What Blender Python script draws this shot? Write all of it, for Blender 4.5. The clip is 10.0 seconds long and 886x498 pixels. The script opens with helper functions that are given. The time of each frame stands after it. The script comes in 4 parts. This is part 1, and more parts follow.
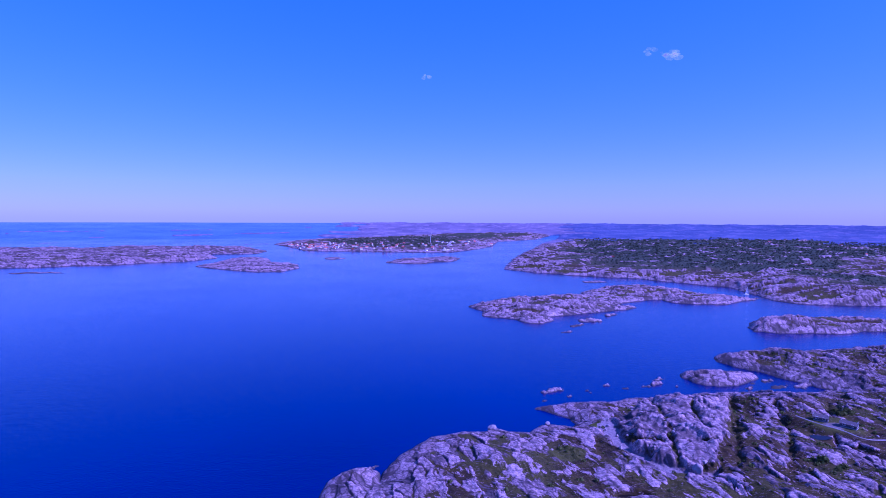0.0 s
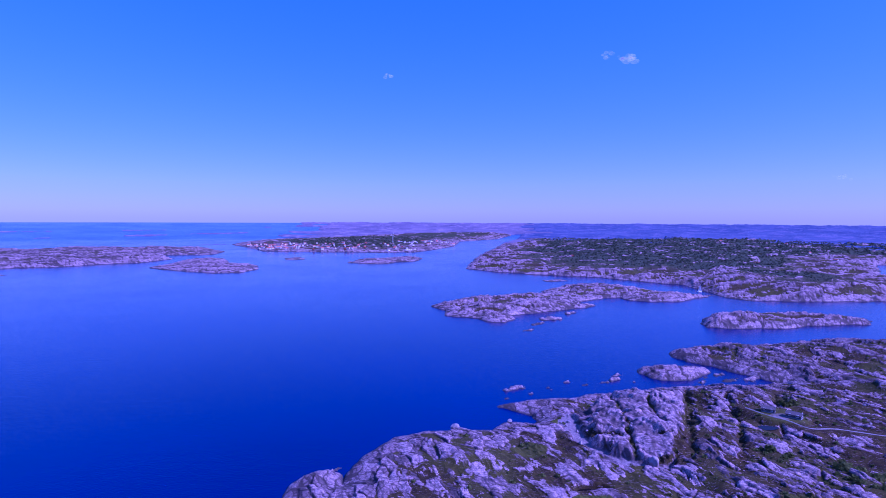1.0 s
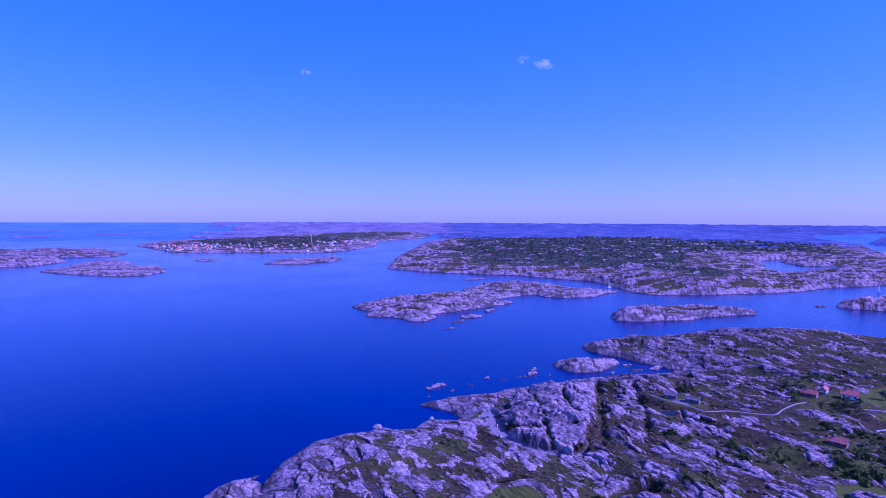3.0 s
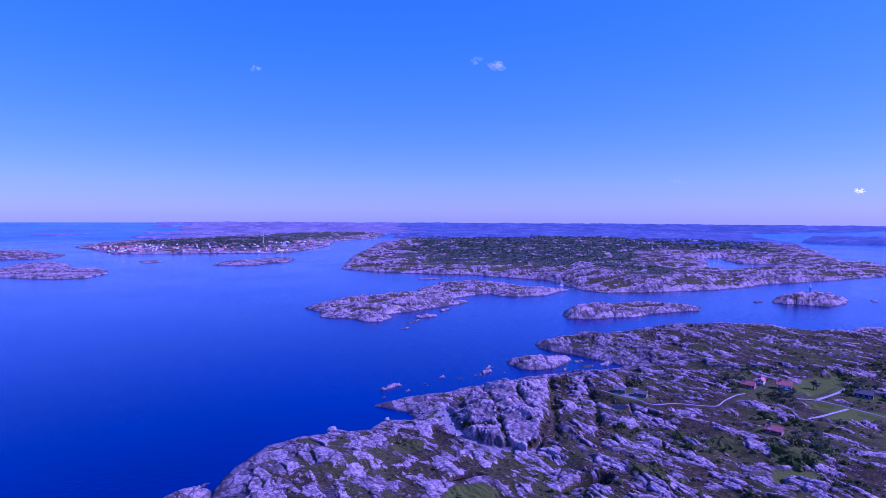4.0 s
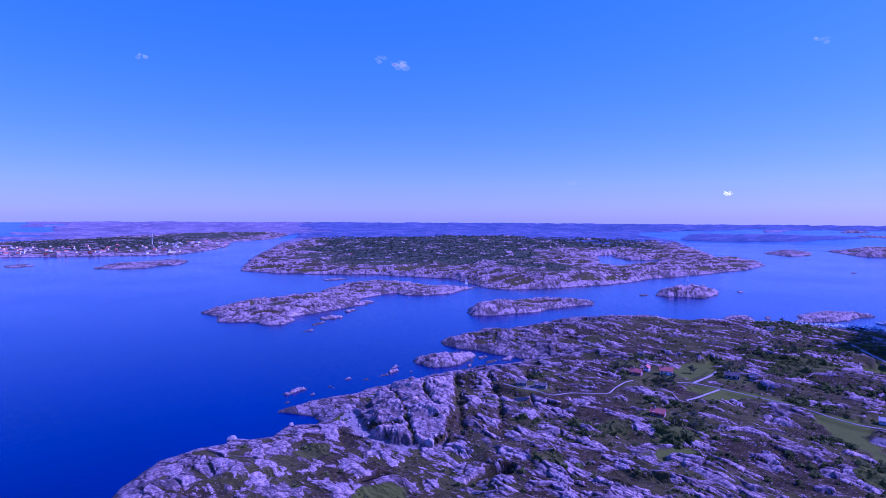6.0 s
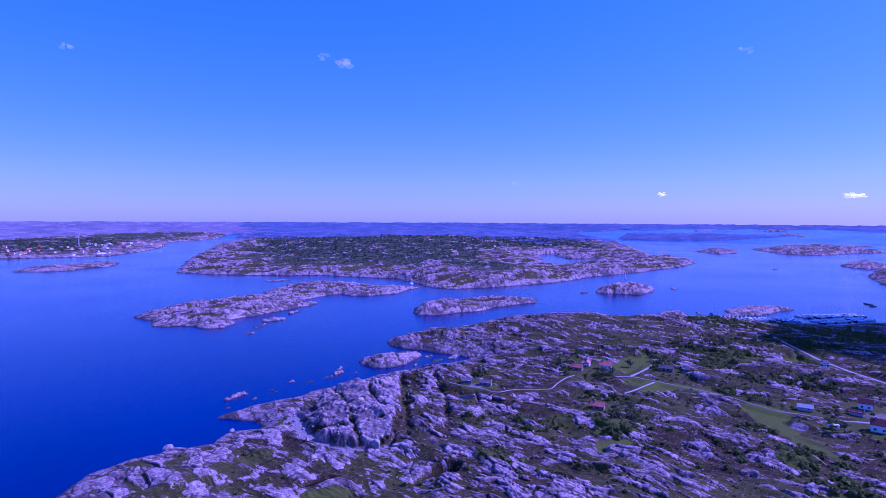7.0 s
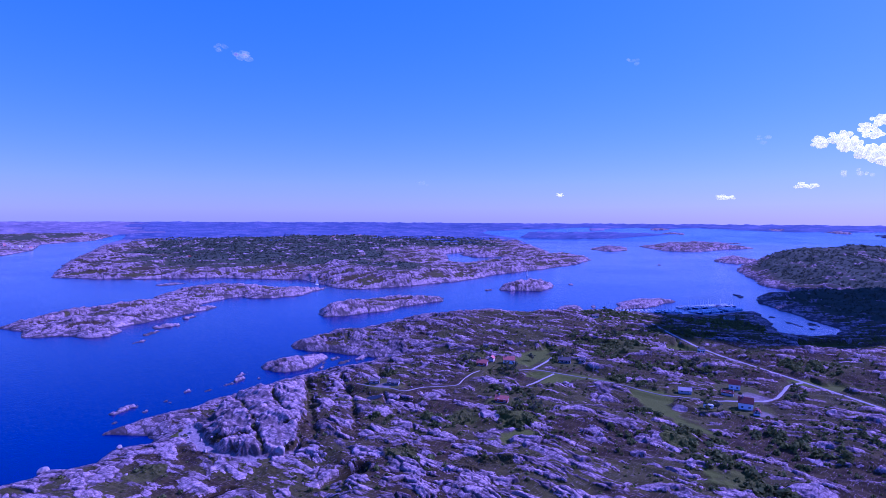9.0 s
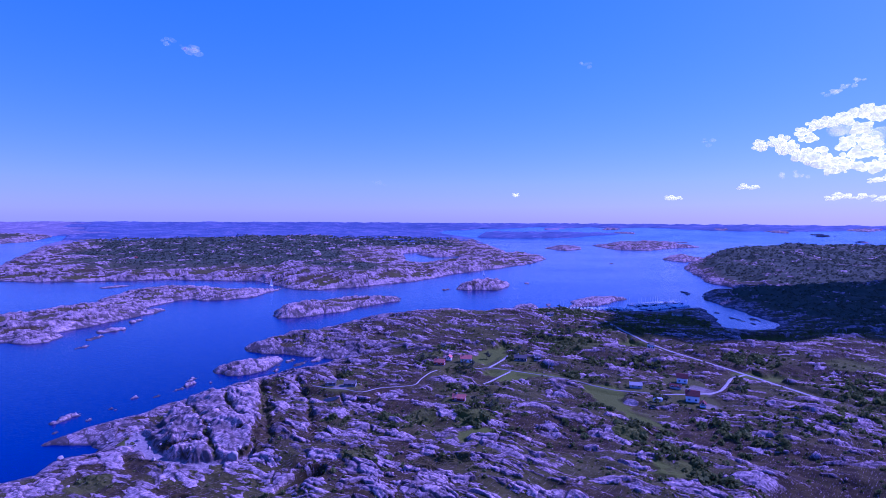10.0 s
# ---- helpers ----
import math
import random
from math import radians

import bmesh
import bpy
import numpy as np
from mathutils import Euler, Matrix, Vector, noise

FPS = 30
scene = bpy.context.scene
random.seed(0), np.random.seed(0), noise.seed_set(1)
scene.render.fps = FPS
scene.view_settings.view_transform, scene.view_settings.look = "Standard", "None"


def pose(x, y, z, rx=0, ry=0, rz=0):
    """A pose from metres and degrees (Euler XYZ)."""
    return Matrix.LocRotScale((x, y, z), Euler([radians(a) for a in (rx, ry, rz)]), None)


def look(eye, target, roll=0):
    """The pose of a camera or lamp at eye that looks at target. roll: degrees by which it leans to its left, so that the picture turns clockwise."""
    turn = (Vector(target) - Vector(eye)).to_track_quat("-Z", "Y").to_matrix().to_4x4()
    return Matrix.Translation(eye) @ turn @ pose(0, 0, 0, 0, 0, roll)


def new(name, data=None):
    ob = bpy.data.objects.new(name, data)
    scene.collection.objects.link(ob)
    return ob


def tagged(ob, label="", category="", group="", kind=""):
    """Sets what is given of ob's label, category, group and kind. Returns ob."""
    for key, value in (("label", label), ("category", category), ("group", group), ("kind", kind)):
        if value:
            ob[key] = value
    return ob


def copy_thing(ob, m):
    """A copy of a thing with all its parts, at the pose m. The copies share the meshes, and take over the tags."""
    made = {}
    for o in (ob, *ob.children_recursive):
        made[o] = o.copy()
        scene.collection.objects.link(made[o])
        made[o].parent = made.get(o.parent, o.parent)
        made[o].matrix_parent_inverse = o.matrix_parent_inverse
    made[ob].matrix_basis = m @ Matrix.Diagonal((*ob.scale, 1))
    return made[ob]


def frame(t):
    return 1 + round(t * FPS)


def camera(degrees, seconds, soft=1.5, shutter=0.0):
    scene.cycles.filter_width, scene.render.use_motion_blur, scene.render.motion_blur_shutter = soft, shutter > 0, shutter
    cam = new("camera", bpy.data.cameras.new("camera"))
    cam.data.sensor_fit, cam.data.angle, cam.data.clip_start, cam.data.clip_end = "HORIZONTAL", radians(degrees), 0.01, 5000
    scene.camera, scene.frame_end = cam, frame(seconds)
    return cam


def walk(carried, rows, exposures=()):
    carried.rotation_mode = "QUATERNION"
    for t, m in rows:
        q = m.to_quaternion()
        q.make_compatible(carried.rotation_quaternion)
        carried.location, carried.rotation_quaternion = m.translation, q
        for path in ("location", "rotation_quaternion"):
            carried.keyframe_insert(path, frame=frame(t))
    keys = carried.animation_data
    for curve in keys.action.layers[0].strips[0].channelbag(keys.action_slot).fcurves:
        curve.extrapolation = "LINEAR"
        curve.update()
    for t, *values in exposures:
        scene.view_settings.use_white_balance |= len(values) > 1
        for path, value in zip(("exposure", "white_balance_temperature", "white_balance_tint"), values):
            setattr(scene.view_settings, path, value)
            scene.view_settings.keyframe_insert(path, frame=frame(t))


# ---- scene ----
cam = camera(77.05, 10.0, soft=0.62)
TILT, ROLL = -3.07, 0.29
# seconds, eye x, y, z, heading clockwise from +y
PATH = [
    (0, -0.0, 0.0, 120.0, 0.0),
    (0.5, -0.03, -0.2, 120.01, 1.79),
    (1, -0.07, -0.39, 120.02, 3.88),
    (1.5, -0.1, -0.59, 120.04, 5.79),
    (2, -0.14, -0.78, 120.05, 7.89),
    (2.5, -0.17, -0.98, 120.06, 9.78),
    (4, -0.27, -1.56, 120.09, 16.66),
    (4.5, -0.31, -1.76, 120.11, 18.64),
    (5, -0.34, -1.95, 120.12, 21.38),
    (5.5, -0.37, -2.15, 120.13, 23.74),
    (7, -0.48, -2.73, 120.17, 31.97),
    (7.5, -0.51, -2.93, 120.18, 34.39),
    (8, -0.54, -3.12, 120.19, 36.72),
    (8.5, -0.58, -3.32, 120.2, 39.05),
    (9, -0.61, -3.51, 120.21, 41.54),
    (9.5, -0.65, -3.71, 120.23, 43.64),
    (10, -0.68, -3.9, 120.24, 45.94),
]
import collections


def aim(x, y, z, heading):
    h, p = radians(heading), radians(TILT)
    return look((x, y, z), (x + math.sin(h) * math.cos(p), y + math.cos(h) * math.cos(p), z + math.sin(p)), ROLL)


walk(cam, [(t, aim(x, y, z, h)) for t, x, y, z, h in PATH], [(0.0, 0.0, 4215.0, 96.0), (10.0, 0.0, 4215.0, 96.0)])

# ---- sky and sun ----
SUN_HEADING, SUN_HEIGHT = 113.0, 42.0
world = bpy.data.worlds.new("sky")
scene.world = world
world.use_nodes = True
wn = world.node_tree.nodes
sky = wn.new("ShaderNodeTexSky")
sky.sky_type, sky.sun_disc = "NISHITA", False
sky.sun_elevation, sky.sun_rotation = radians(SUN_HEIGHT), radians(SUN_HEADING)
sky.altitude, sky.air_density, sky.dust_density, sky.ozone_density = 100, 1.0, 0.5, 3.0
wn["Background"].inputs["Strength"].default_value = 0.175
clear = wn.new("ShaderNodeHueSaturation")
clear.inputs["Saturation"].default_value = 1.7
clear.inputs["Hue"].default_value = 0.492
deep = wn.new("ShaderNodeGamma")
deep.inputs["Gamma"].default_value = 0.56
world.node_tree.links.new(sky.outputs[0], deep.inputs["Color"])
world.node_tree.links.new(deep.outputs[0], clear.inputs["Color"])
cool = wn.new("ShaderNodeMix")
cool.data_type, cool.blend_type = "RGBA", "MULTIPLY"
cool.inputs[0].default_value, cool.inputs[7].default_value = 1.0, (0.93, 1.03, 1.06, 1)
world.node_tree.links.new(clear.outputs[0], cool.inputs[6])
world.node_tree.links.new(cool.outputs[2], wn["Background"].inputs["Color"])
sun = new("sun", bpy.data.lights.new("sun", "SUN"))
sun.data.energy, sun.data.angle, sun.data.color = 4.5, radians(0.5), (1.0, 0.90, 0.80)
SUN_WAY = Vector((math.sin(radians(SUN_HEADING)) * math.cos(radians(SUN_HEIGHT)), math.cos(radians(SUN_HEADING)) * math.cos(radians(SUN_HEIGHT)), math.sin(radians(SUN_HEIGHT))))
sun.matrix_world = look(SUN_WAY * 500, (0, 0, 0))


# ---- noise ----
RNG = np.random.RandomState(7)
PERM = np.concatenate([RNG.permutation(512)] * 3)
GRAD = np.stack([np.cos(np.arange(512) * 2.399), np.sin(np.arange(512) * 2.399)], 1)
RAND = RNG.rand(512, 3)


def grain(x, y, seed=0):
    """Gradient noise, about -0.7 to 0.7."""
    xi, yi = np.floor(x).astype(np.int64), np.floor(y).astype(np.int64)
    fx, fy = x - xi, y - yi
    u, v = fx * fx * fx * (fx * (fx * 6 - 15) + 10), fy * fy * fy * (fy * (fy * 6 - 15) + 10)

    def corner(i, j):
        g = GRAD[PERM[PERM[(xi + i + seed * 17) & 511] + ((yi + j) & 511)]]
        return g[..., 0] * (fx - i) + g[..., 1] * (fy - j)

    a = corner(0, 0) * (1 - u) + corner(1, 0) * u
    b = corner(0, 1) * (1 - u) + corner(1, 1) * u
    return a * (1 - v) + b * v


def fbm(x, y, octaves, seed=0, gain=0.5):
    total, amp = 0.0, 1.0
    for k in range(octaves):
        total = total + amp * grain(x * 2.03 ** k + 3.1 * k, y * 2.03 ** k - 1.7 * k, seed + k)
        amp *= gain
    return total


def cells(x, y, seed=0):
    """Distance to the nearest and to the second seed, a random number of the cell, and a random tilt across it."""
    xi, yi = np.floor(x).astype(np.int64), np.floor(y).astype(np.int64)
    f1, f2, rid, tilt = np.full(x.shape, 9.0), np.full(x.shape, 9.0), np.zeros(x.shape), np.zeros(x.shape)
    for i in (-1, 0, 1):
        for j in (-1, 0, 1):
            r = RAND[PERM[PERM[(xi + i + seed * 31) & 511] + ((yi + j) & 511)]]
            ox, oy = xi + i + r[..., 0] - x, yi + j + r[..., 1] - y
            d = np.hypot(ox, oy)
            near = d < f1
            f2 = np.where(near, f1, np.minimum(f2, d))
            rid = np.where(near, r[..., 2], rid)
            tilt = np.where(near, ox * np.cos(40 * r[..., 2]) + oy * np.sin(40 * r[..., 2]), tilt)
            f1 = np.where(near, d, f1)
    return f1, f2, rid, tilt


def smooth(a, b, x):
    t = np.clip((x - a) / (b - a), 0, 1)
    return t * t * (3 - 2 * t)


def inside(outline, x, y):
    """Signed distance to an outline, positive inside."""
    best, odd = np.full(x.shape, 1e9), np.zeros(x.shape, bool)
    n = len(outline)
    for k in range(n):
        (ax, ay), (bx, by) = outline[k], outline[(k + 1) % n]
        ex, ey = bx - ax, by - ay
        t = np.clip(((x - ax) * ex + (y - ay) * ey) / (ex * ex + ey * ey + 1e-9), 0, 1)
        best = np.minimum(best, np.hypot(x - ax - t * ex, y - ay - t * ey))
        if ay != by:
            odd ^= ((ay > y) != (by > y)) & (x < ex * (y - ay) / ey + ax)
    return np.where(odd, best, -best)


def along(line, x, y):
    """Distance to an open line."""
    best = np.full(x.shape, 1e9)
    for (ax, ay), (bx, by) in zip(line[:-1], line[1:]):
        ex, ey = bx - ax, by - ay
        t = np.clip(((x - ax) * ex + (y - ay) * ey) / (ex * ex + ey * ey + 1e-9), 0, 1)
        best = np.minimum(best, np.hypot(x - ax - t * ex, y - ay - t * ey))
    return best


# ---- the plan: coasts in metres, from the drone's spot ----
WEST_COAST = [(-900, -3000), (-300, -700), (-110, 0), (-75, 140), (-52, 225), (-51, 240), (-51, 246), (-48, 254), (-41, 259), (-36, 260), (-31, 257), (-29, 246), (-27, 243), (-27, 256), (-21, 274), (-16, 281), (-6, 297), (10, 304), (22, 303), (29, 310), (37, 305), (48, 305), (53, 312), (58, 318), (66, 317), (73, 313), (78, 321), (76, 329), (70, 336), (58, 347), (70, 350), (80, 354), (91, 358), (107, 357), (124, 364), (138, 366), (154, 368), (169, 374), (188, 377), (203, 378), (221, 382), (240, 378), (277, 379)]
NORTH_COAST = [(281, 386), (272, 396), (262, 413), (252, 431), (241, 453), (235, 467), (240, 483), (260, 492), (286, 497), (331, 496), (382, 507), (418, 513), (477, 490), (527, 440), (563, 426), (605, 405), (635, 384), (699, 321), (716, 302), (796, 271)]
EAST_COAST = [(752, 244), (652, 194), (659, 174), (693, 158), (734, 160), (758, 182), (774, 199), (822, 239), (879, 295), (956, 319), (975, 324), (1012, 295), (1032, 240), (1070, 240), (1072, 313), (1097, 335), (1133, 377), (1234, 428), (1410, 523), (1530, 560), (1839, 622), (1993, 660), (2600, 420), (4900, -300), (3500, -4000)]
MAINLAND = [(149, 1336), (212, 1254), (266, 1206), (318, 1173), (400, 1132), (438, 1082), (485, 1020), (514, 996), (505, 905), (497, 829), (518, 796), (593, 783), (725, 780), (800, 795), (880, 824), (1062, 844), (1253, 878), (1432, 948), (1574, 1069), (1596, 1217), (1809, 1438), (2138, 1790), (2600, 2250), (2750, 2700), (3600, 3300), (1500, 4950), (900, 4950), (760, 3600), (495, 2766), (376, 2296), (302, 2035), (218, 1702), (164, 1427)]
LAGOON = [(1043, 1149), (1013, 1072), (1125, 1075), (1263, 1131), (1331, 1209), (1264, 1233), (1237, 1257), (1314, 1400), (1400, 1390), (1406, 1473), (1292, 1439)]
TOWN = [(-779, 2564), (-603, 2247), (-512, 2063), (-382, 2039), (-213, 2020), (-69, 1999), (33, 2008), (152, 2275), (225, 2512), (293, 3001), (500, 3259), (693, 3606), (724, 3877), (64, 3981), (-173, 3675), (-539, 3365), (-763, 3040), (-799, 2764)]
# name, outline, height, distance over which it rises, share of green, relief
LANDS = [
    ("ground", WEST_COAST + NORTH_COAST + EAST_COAST, 12, 35, 1.0, 1.0),
    ("mainland", MAINLAND, 10, 50, 1.0, 1.35),
    ("town_peninsula", TOWN, 8, 70, 0.9, 0.7),
    ("island_long", [(-1104, 1199), (-1032, 1293), (-968, 1313), (-910, 1368), (-828, 1391), (-785, 1472), (-703, 1521), (-676, 1667), (-767, 1831), (-681, 1839), (-628, 1876), (-640, 2017), (-787, 2249), (-993, 2200), (-1281, 2274), (-1377, 2104), (-1589, 2032), (-2009, 1881), (-1953, 1209)], 13, 90, 0.35, 0.9),
    ("island_low", [(-612, 1370), (-540, 1311), (-484, 1271), (-413, 1234), (-362, 1250), (-346, 1338), (-381, 1447), (-466, 1505), (-520, 1652), (-579, 1703), (-620, 1675), (-616, 1556), (-607, 1439)], 7, 60, 0.1, 0.7),
    ("skerry_far", [(-902, 1158), (-873, 1184), (-804, 1187), (-853, 1213), (-903, 1207), (-926, 1181)], 1.5, 20, 0, 0.3),
    ("island_mid", [(-158, 1525), (-97, 1490), (-44, 1493), (-22, 1554), (26, 1578), (52, 1693), (29, 1750), (-25, 1740), (-76, 1685), (-138, 1610)], 7, 50, 0.3, 0.8),
    ("skerry_town", [(-352, 1641), (-320, 1620), (-295, 1668), (-326, 1741), (-356, 1713)], 2, 25, 0, 0.4),
    ("island_rocky", [(33, 760), (50, 732), (53, 718), (47, 684), (67, 673), (86, 666), (96, 641), (118, 634), (133, 660), (134, 683), (161, 696), (195, 714), (257, 748), (266, 763), (235, 777), (268, 804), (306, 828), (330, 835), (333, 801), (361, 791), (400, 787), (442, 821), (478, 840), (425, 873), (404, 930), (345, 980), (283, 980), (230, 914), (226, 864), (159, 865), (101, 830), (63, 795)], 9, 44, 0.45, 1.35),
    ("skerry_channel", [(261, 1074), (287, 1056), (323, 1068), (309, 1096)], 1.5, 15, 0, 0.3),
    ("island_oblong", [(342, 620), (336, 597), (359, 587), (396, 588), (428, 585), (463, 600), (536, 605), (561, 628), (522, 645), (482, 668), (437, 675), (394, 664), (361, 645)], 10.5, 24, 0.6, 1.3),
    ("islet_near", [(182, 420), (185, 408), (193, 398), (213, 399), (241, 417), (242, 424), (217, 430), (198, 431), (186, 429)], 3.6, 8, 0.0, 1.0),
    ("island_beacon", [(699, 646), (704, 620), (739, 586), (784, 597), (829, 627), (815, 655), (786, 680), (746, 671)], 11, 22, 0.5, 1.3),
    ("islet_bay", [(589, 439), (611, 418), (640, 429), (644, 446), (627, 457)], 5, 12, 0.3, 0.5),
    ("islet_marina", [(664, 399), (706, 379), (801, 379), (795, 399), (760, 428), (722, 427)], 8, 22, 0.2, 0.6),
    ("island_sound", [(1682, 692), (1619, 601), (1782, 602), (1903, 698), (1875, 743)], 9, 40, 0.4, 0.8),
    ("island_outer", [(2355, 1302), (2113, 1066), (2139, 936), (2456, 949), (2589, 901), (2792, 1080), (2900, 1300), (2694, 1340)], 18, 90, 0.5, 1.0),
    ("island_outer_west", [(1964, 1306), (1880, 1160), (2005, 1158), (2200, 1280), (2117, 1364)], 9, 60, 0.3, 0.8),
    ("island_far", [(2686, 2296), (2758, 2104), (2933, 1973), (3046, 1840), (3224, 1823), (3521, 1738), (3424, 2114), (3050, 2528)], 12, 120, 0.8, 1.0),
    ("outer_coast", [(0, 9000), (1, 9000), (1, 9001)], 5, 60, 0.6, 0.8),
    ("backdrop", [(0, 9000), (1, 9000), (1, 9001)], 5, 60, 1.0, 0.8),
]
FAR = len(LANDS) - 1
COARSENESS = np.array([1.0] + [min(2.4, max(1.0, math.hypot(*np.mean(l[1], 0)) / 650)) for l in LANDS[1:-1]] + [2.4])
# centre x, y, radius, stretch, height of the small skerries
SKERRIES = [(78, 385, 6, 1.6, 1.5), (68, 363, 2, 1.4, 0.6), (101, 387, 2, 1.2, 0.6), (103, 381, 1.5, 1.2, 0.5), (131, 391, 3, 1.3, 0.8), (156, 402, 6, 1.7, 1.2), (163, 415, 4, 1.8, 0.9), (243, 412, 5, 1.4, 2.0), (243, 397, 7, 1.5, 2.2), (262, 398, 7, 1.5, 2.2), (281, 400, 4, 1.5, 1.5), (221, 393, 4, 1.5, 1.2), (152, 625, 9, 1.5, 2.0), (135, 590, 6, 1.4, 0.8), (177, 661, 15, 1.5, 3.0), (212, 698, 11, 1.5, 2.5), (682, 651, 9, 1.3, 2.5), (860, 609, 9, 1.7, 2.0), (666, 432, 8, 1.6, 2.0), (760, 350, 9, 1.6, 2.0), (945, 349, 11, 1.3, 2.0), (925, 340, 9, 1.4, 2.0), (1422, 725, 8, 1.5, 1.5), (480, 850, 12, 1.8, 1.0), (735, 208, 7, 1.5, 1.5), (722, 197, 6, 1.4, 1.2), (745, 190, 9, 1.6, 2.0), (765, 240, 7, 1.3, 1.5), (712, 182, 5, 1.4, 1.0), (86, 372, 2, 1.5, 0.7), (120, 398, 3, 1.4, 0.9), (145, 396, 2.5, 1.5, 0.8), (170, 395, 2, 1.4, 0.7), (228, 404, 3, 1.4, 1.0), (20, 306, 2, 1.3, 0.8), (-34, 262, 2.5, 1.3, 0.8),
    (-2300, 3350, 70, 3, 3), (-1700, 3750, 50, 3, 3), (-1520, 3380, 80, 2, 6), (-1900, 3050, 30, 2, 3), (-2150, 2480, 60, 2, 5), (-1830, 2570, 25, 2, 3), (-1150, 3650, 70, 3, 4), (-870, 2580, 25, 3, 2), (-2600, 3000, 60, 3, 4),
    (3640, 2350, 130, 1, 9), (3600, 1750, 110, 1, 8), (4230, 1350, 140, 1, 9), (4180, 960, 110, 1, 8), (3960, 680, 100, 1, 8), (4500, 560, 150, 1, 9), (3580, 440, 60, 1, 6), (3900, 2000, 120, 1, 8), (3080, 1180, 60, 1, 6), (3700, 250, 90, 1, 7)]
HILLS = [(1500, 330, 240, 13), (2000, 420, 340, 20), (1350, 180, 200, 9), (2500, 50, 500, 16), (1050, 120, 130, 12), (1250, 430, 90, 10), (1650, 520, 110, 14), (700, -350, 300, 18), (560, 60, 120, 5), (520, 400, 90, 8), (330, 440, 60, 6), (430, 465, 70, 5), (265, 455, 30, 3), (1700, 2600, 700, 8), (900, 2300, 500, 6), (600, 960, 110, 7), (750, 900, 90, 6), (-100, 3000, 500, 5)]
MASSIF = [(107, 312), (99, 290), (96, 263), (97, 249), (106, 242), (113, 238), (124, 243), (139, 264), (168, 315), (177, 341), (151, 350), (123, 340)]
PEBBLES = [(91, 318), (82, 296), (84, 271), (88, 252), (98, 236), (119, 233), (127, 241), (115, 241), (103, 249), (96, 265), (96, 293), (98, 313)]
# cracks through the massif and the slabs beside it, with their half widths
CLEFTS = [([(132, 348), (122, 305), (113, 268), (107, 247)], 1.5), ([(152, 346), (143, 312), (131, 268)], 1.2), ([(112, 318), (128, 300), (150, 290)], 1.0), ([(100, 268), (116, 262), (133, 256)], 0.9), ([(200, 330), (176, 276), (150, 232)], 1.6), ([(232, 330), (214, 300), (190, 262)], 1.2)]
GULLY = [(184, 350), (154, 288), (129, 236)]
FIELDS = [[(293, 238), (302, 252), (318, 232), (330, 208), (327, 189), (308, 211), (286, 218)], [(317, 276), (345, 292), (376, 287), (366, 272), (336, 257), (312, 254), (310, 263)], [(318, 182), (331, 162), (318, 149), (304, 142), (295, 125), (284, 113), (280, 125), (296, 155)], [(448, 220), (483, 226), (460, 195), (437, 196)], [(418, 124), (410, 110), (412, 89), (441, 78), (433, 99)], [(558, 161), (582, 125), (651, 107), (670, 50), (615, 95), (531, 135)], [(192, 178), (203, 186), (212, 181), (219, 172), (209, 167), (193, 170)], [(239, 99), (244, 88), (230, 83), (225, 94)]]
MEADOWS = [(74, 203, 13, 0.9), (165, 165, 11, 0.15), (175, 156, 7, 0.15), (88, 300, 8, 0.8), (60, 262, 10, 0.5), (150, 195, 9, 0.5), (262, 118, 10, 0.8), (240, 82, 9, 0.8), (222, 188, 12, 0.8), (205, 210, 10, 0.6), (300, 300, 12, 0.6), (420, 240, 25, 0.6), (480, 60, 20, 0.6)]
BARE = [(308, 141, 4, 0.9), (360, 121, 11, 0.55), (333, 104, 6, 0.6), (205, 285, 6, 0.7)]
HEATH = [(56, 290), (80, 285), (89, 246), (100, 232), (120, 214), (110, 180), (60, 190), (20, 228), (14, 240), (44, 252)]
ROAD = [(540, 280), (500, 236), (472, 204), (455, 178), (443, 152), (430, 128), (419, 109), (410, 92), (402, 75), (395, 62), (385, 20), (390, -60)]
DRIVE = [(418, 110), (402, 114), (390, 112), (370, 110), (356, 114), (345, 123), (337, 133)]
TRACK = [(337, 133), (330, 144), (323, 159), (323, 174), (325, 184), (324, 198), (319, 219), (313, 239), (309, 249), (297, 255)]
TRACK_END = [(309, 249), (322, 252), (334, 255), (346, 260)]
TRACK_SIDE = [(312, 232), (297, 229), (284, 226), (274, 225)]
FOOTPATH = [(194, 300), (198, 288), (204, 280), (208, 267), (221, 268), (228, 264), (242, 255), (253, 262), (269, 269), (277, 270)]
WAYS = [(ROAD, 2.6), (DRIVE, 1.8), (TRACK, 1.5), (TRACK_END, 1.5), (TRACK_SIDE, 1.3), (FOOTPATH, 1.3)]
# level plots x, y, radius under the houses
PLOTS = [(289, 277, 9), (308, 270, 10), (239, 214, 8), (207, 288, 10), (449, 190, 7), (335, 115, 12), (369, 133, 11), (337, 150, 8), (340, 243, 10), (255, 23, 8), (333, 318, 6), (350, 122, 8), (319, 129, 5)]
POOLS = [(77, 221, 6, 2.5), (121, 196, 9, 4), (190, 274, 5, 3), (241, 24, 25, 23)]


def rise(x, y):
    """Far off the sheet climbs towards eye level, so that it meets the sky where the horizon stands."""
    return 80.0 * np.maximum(0, np.hypot(x, y) - 3400) / 1500


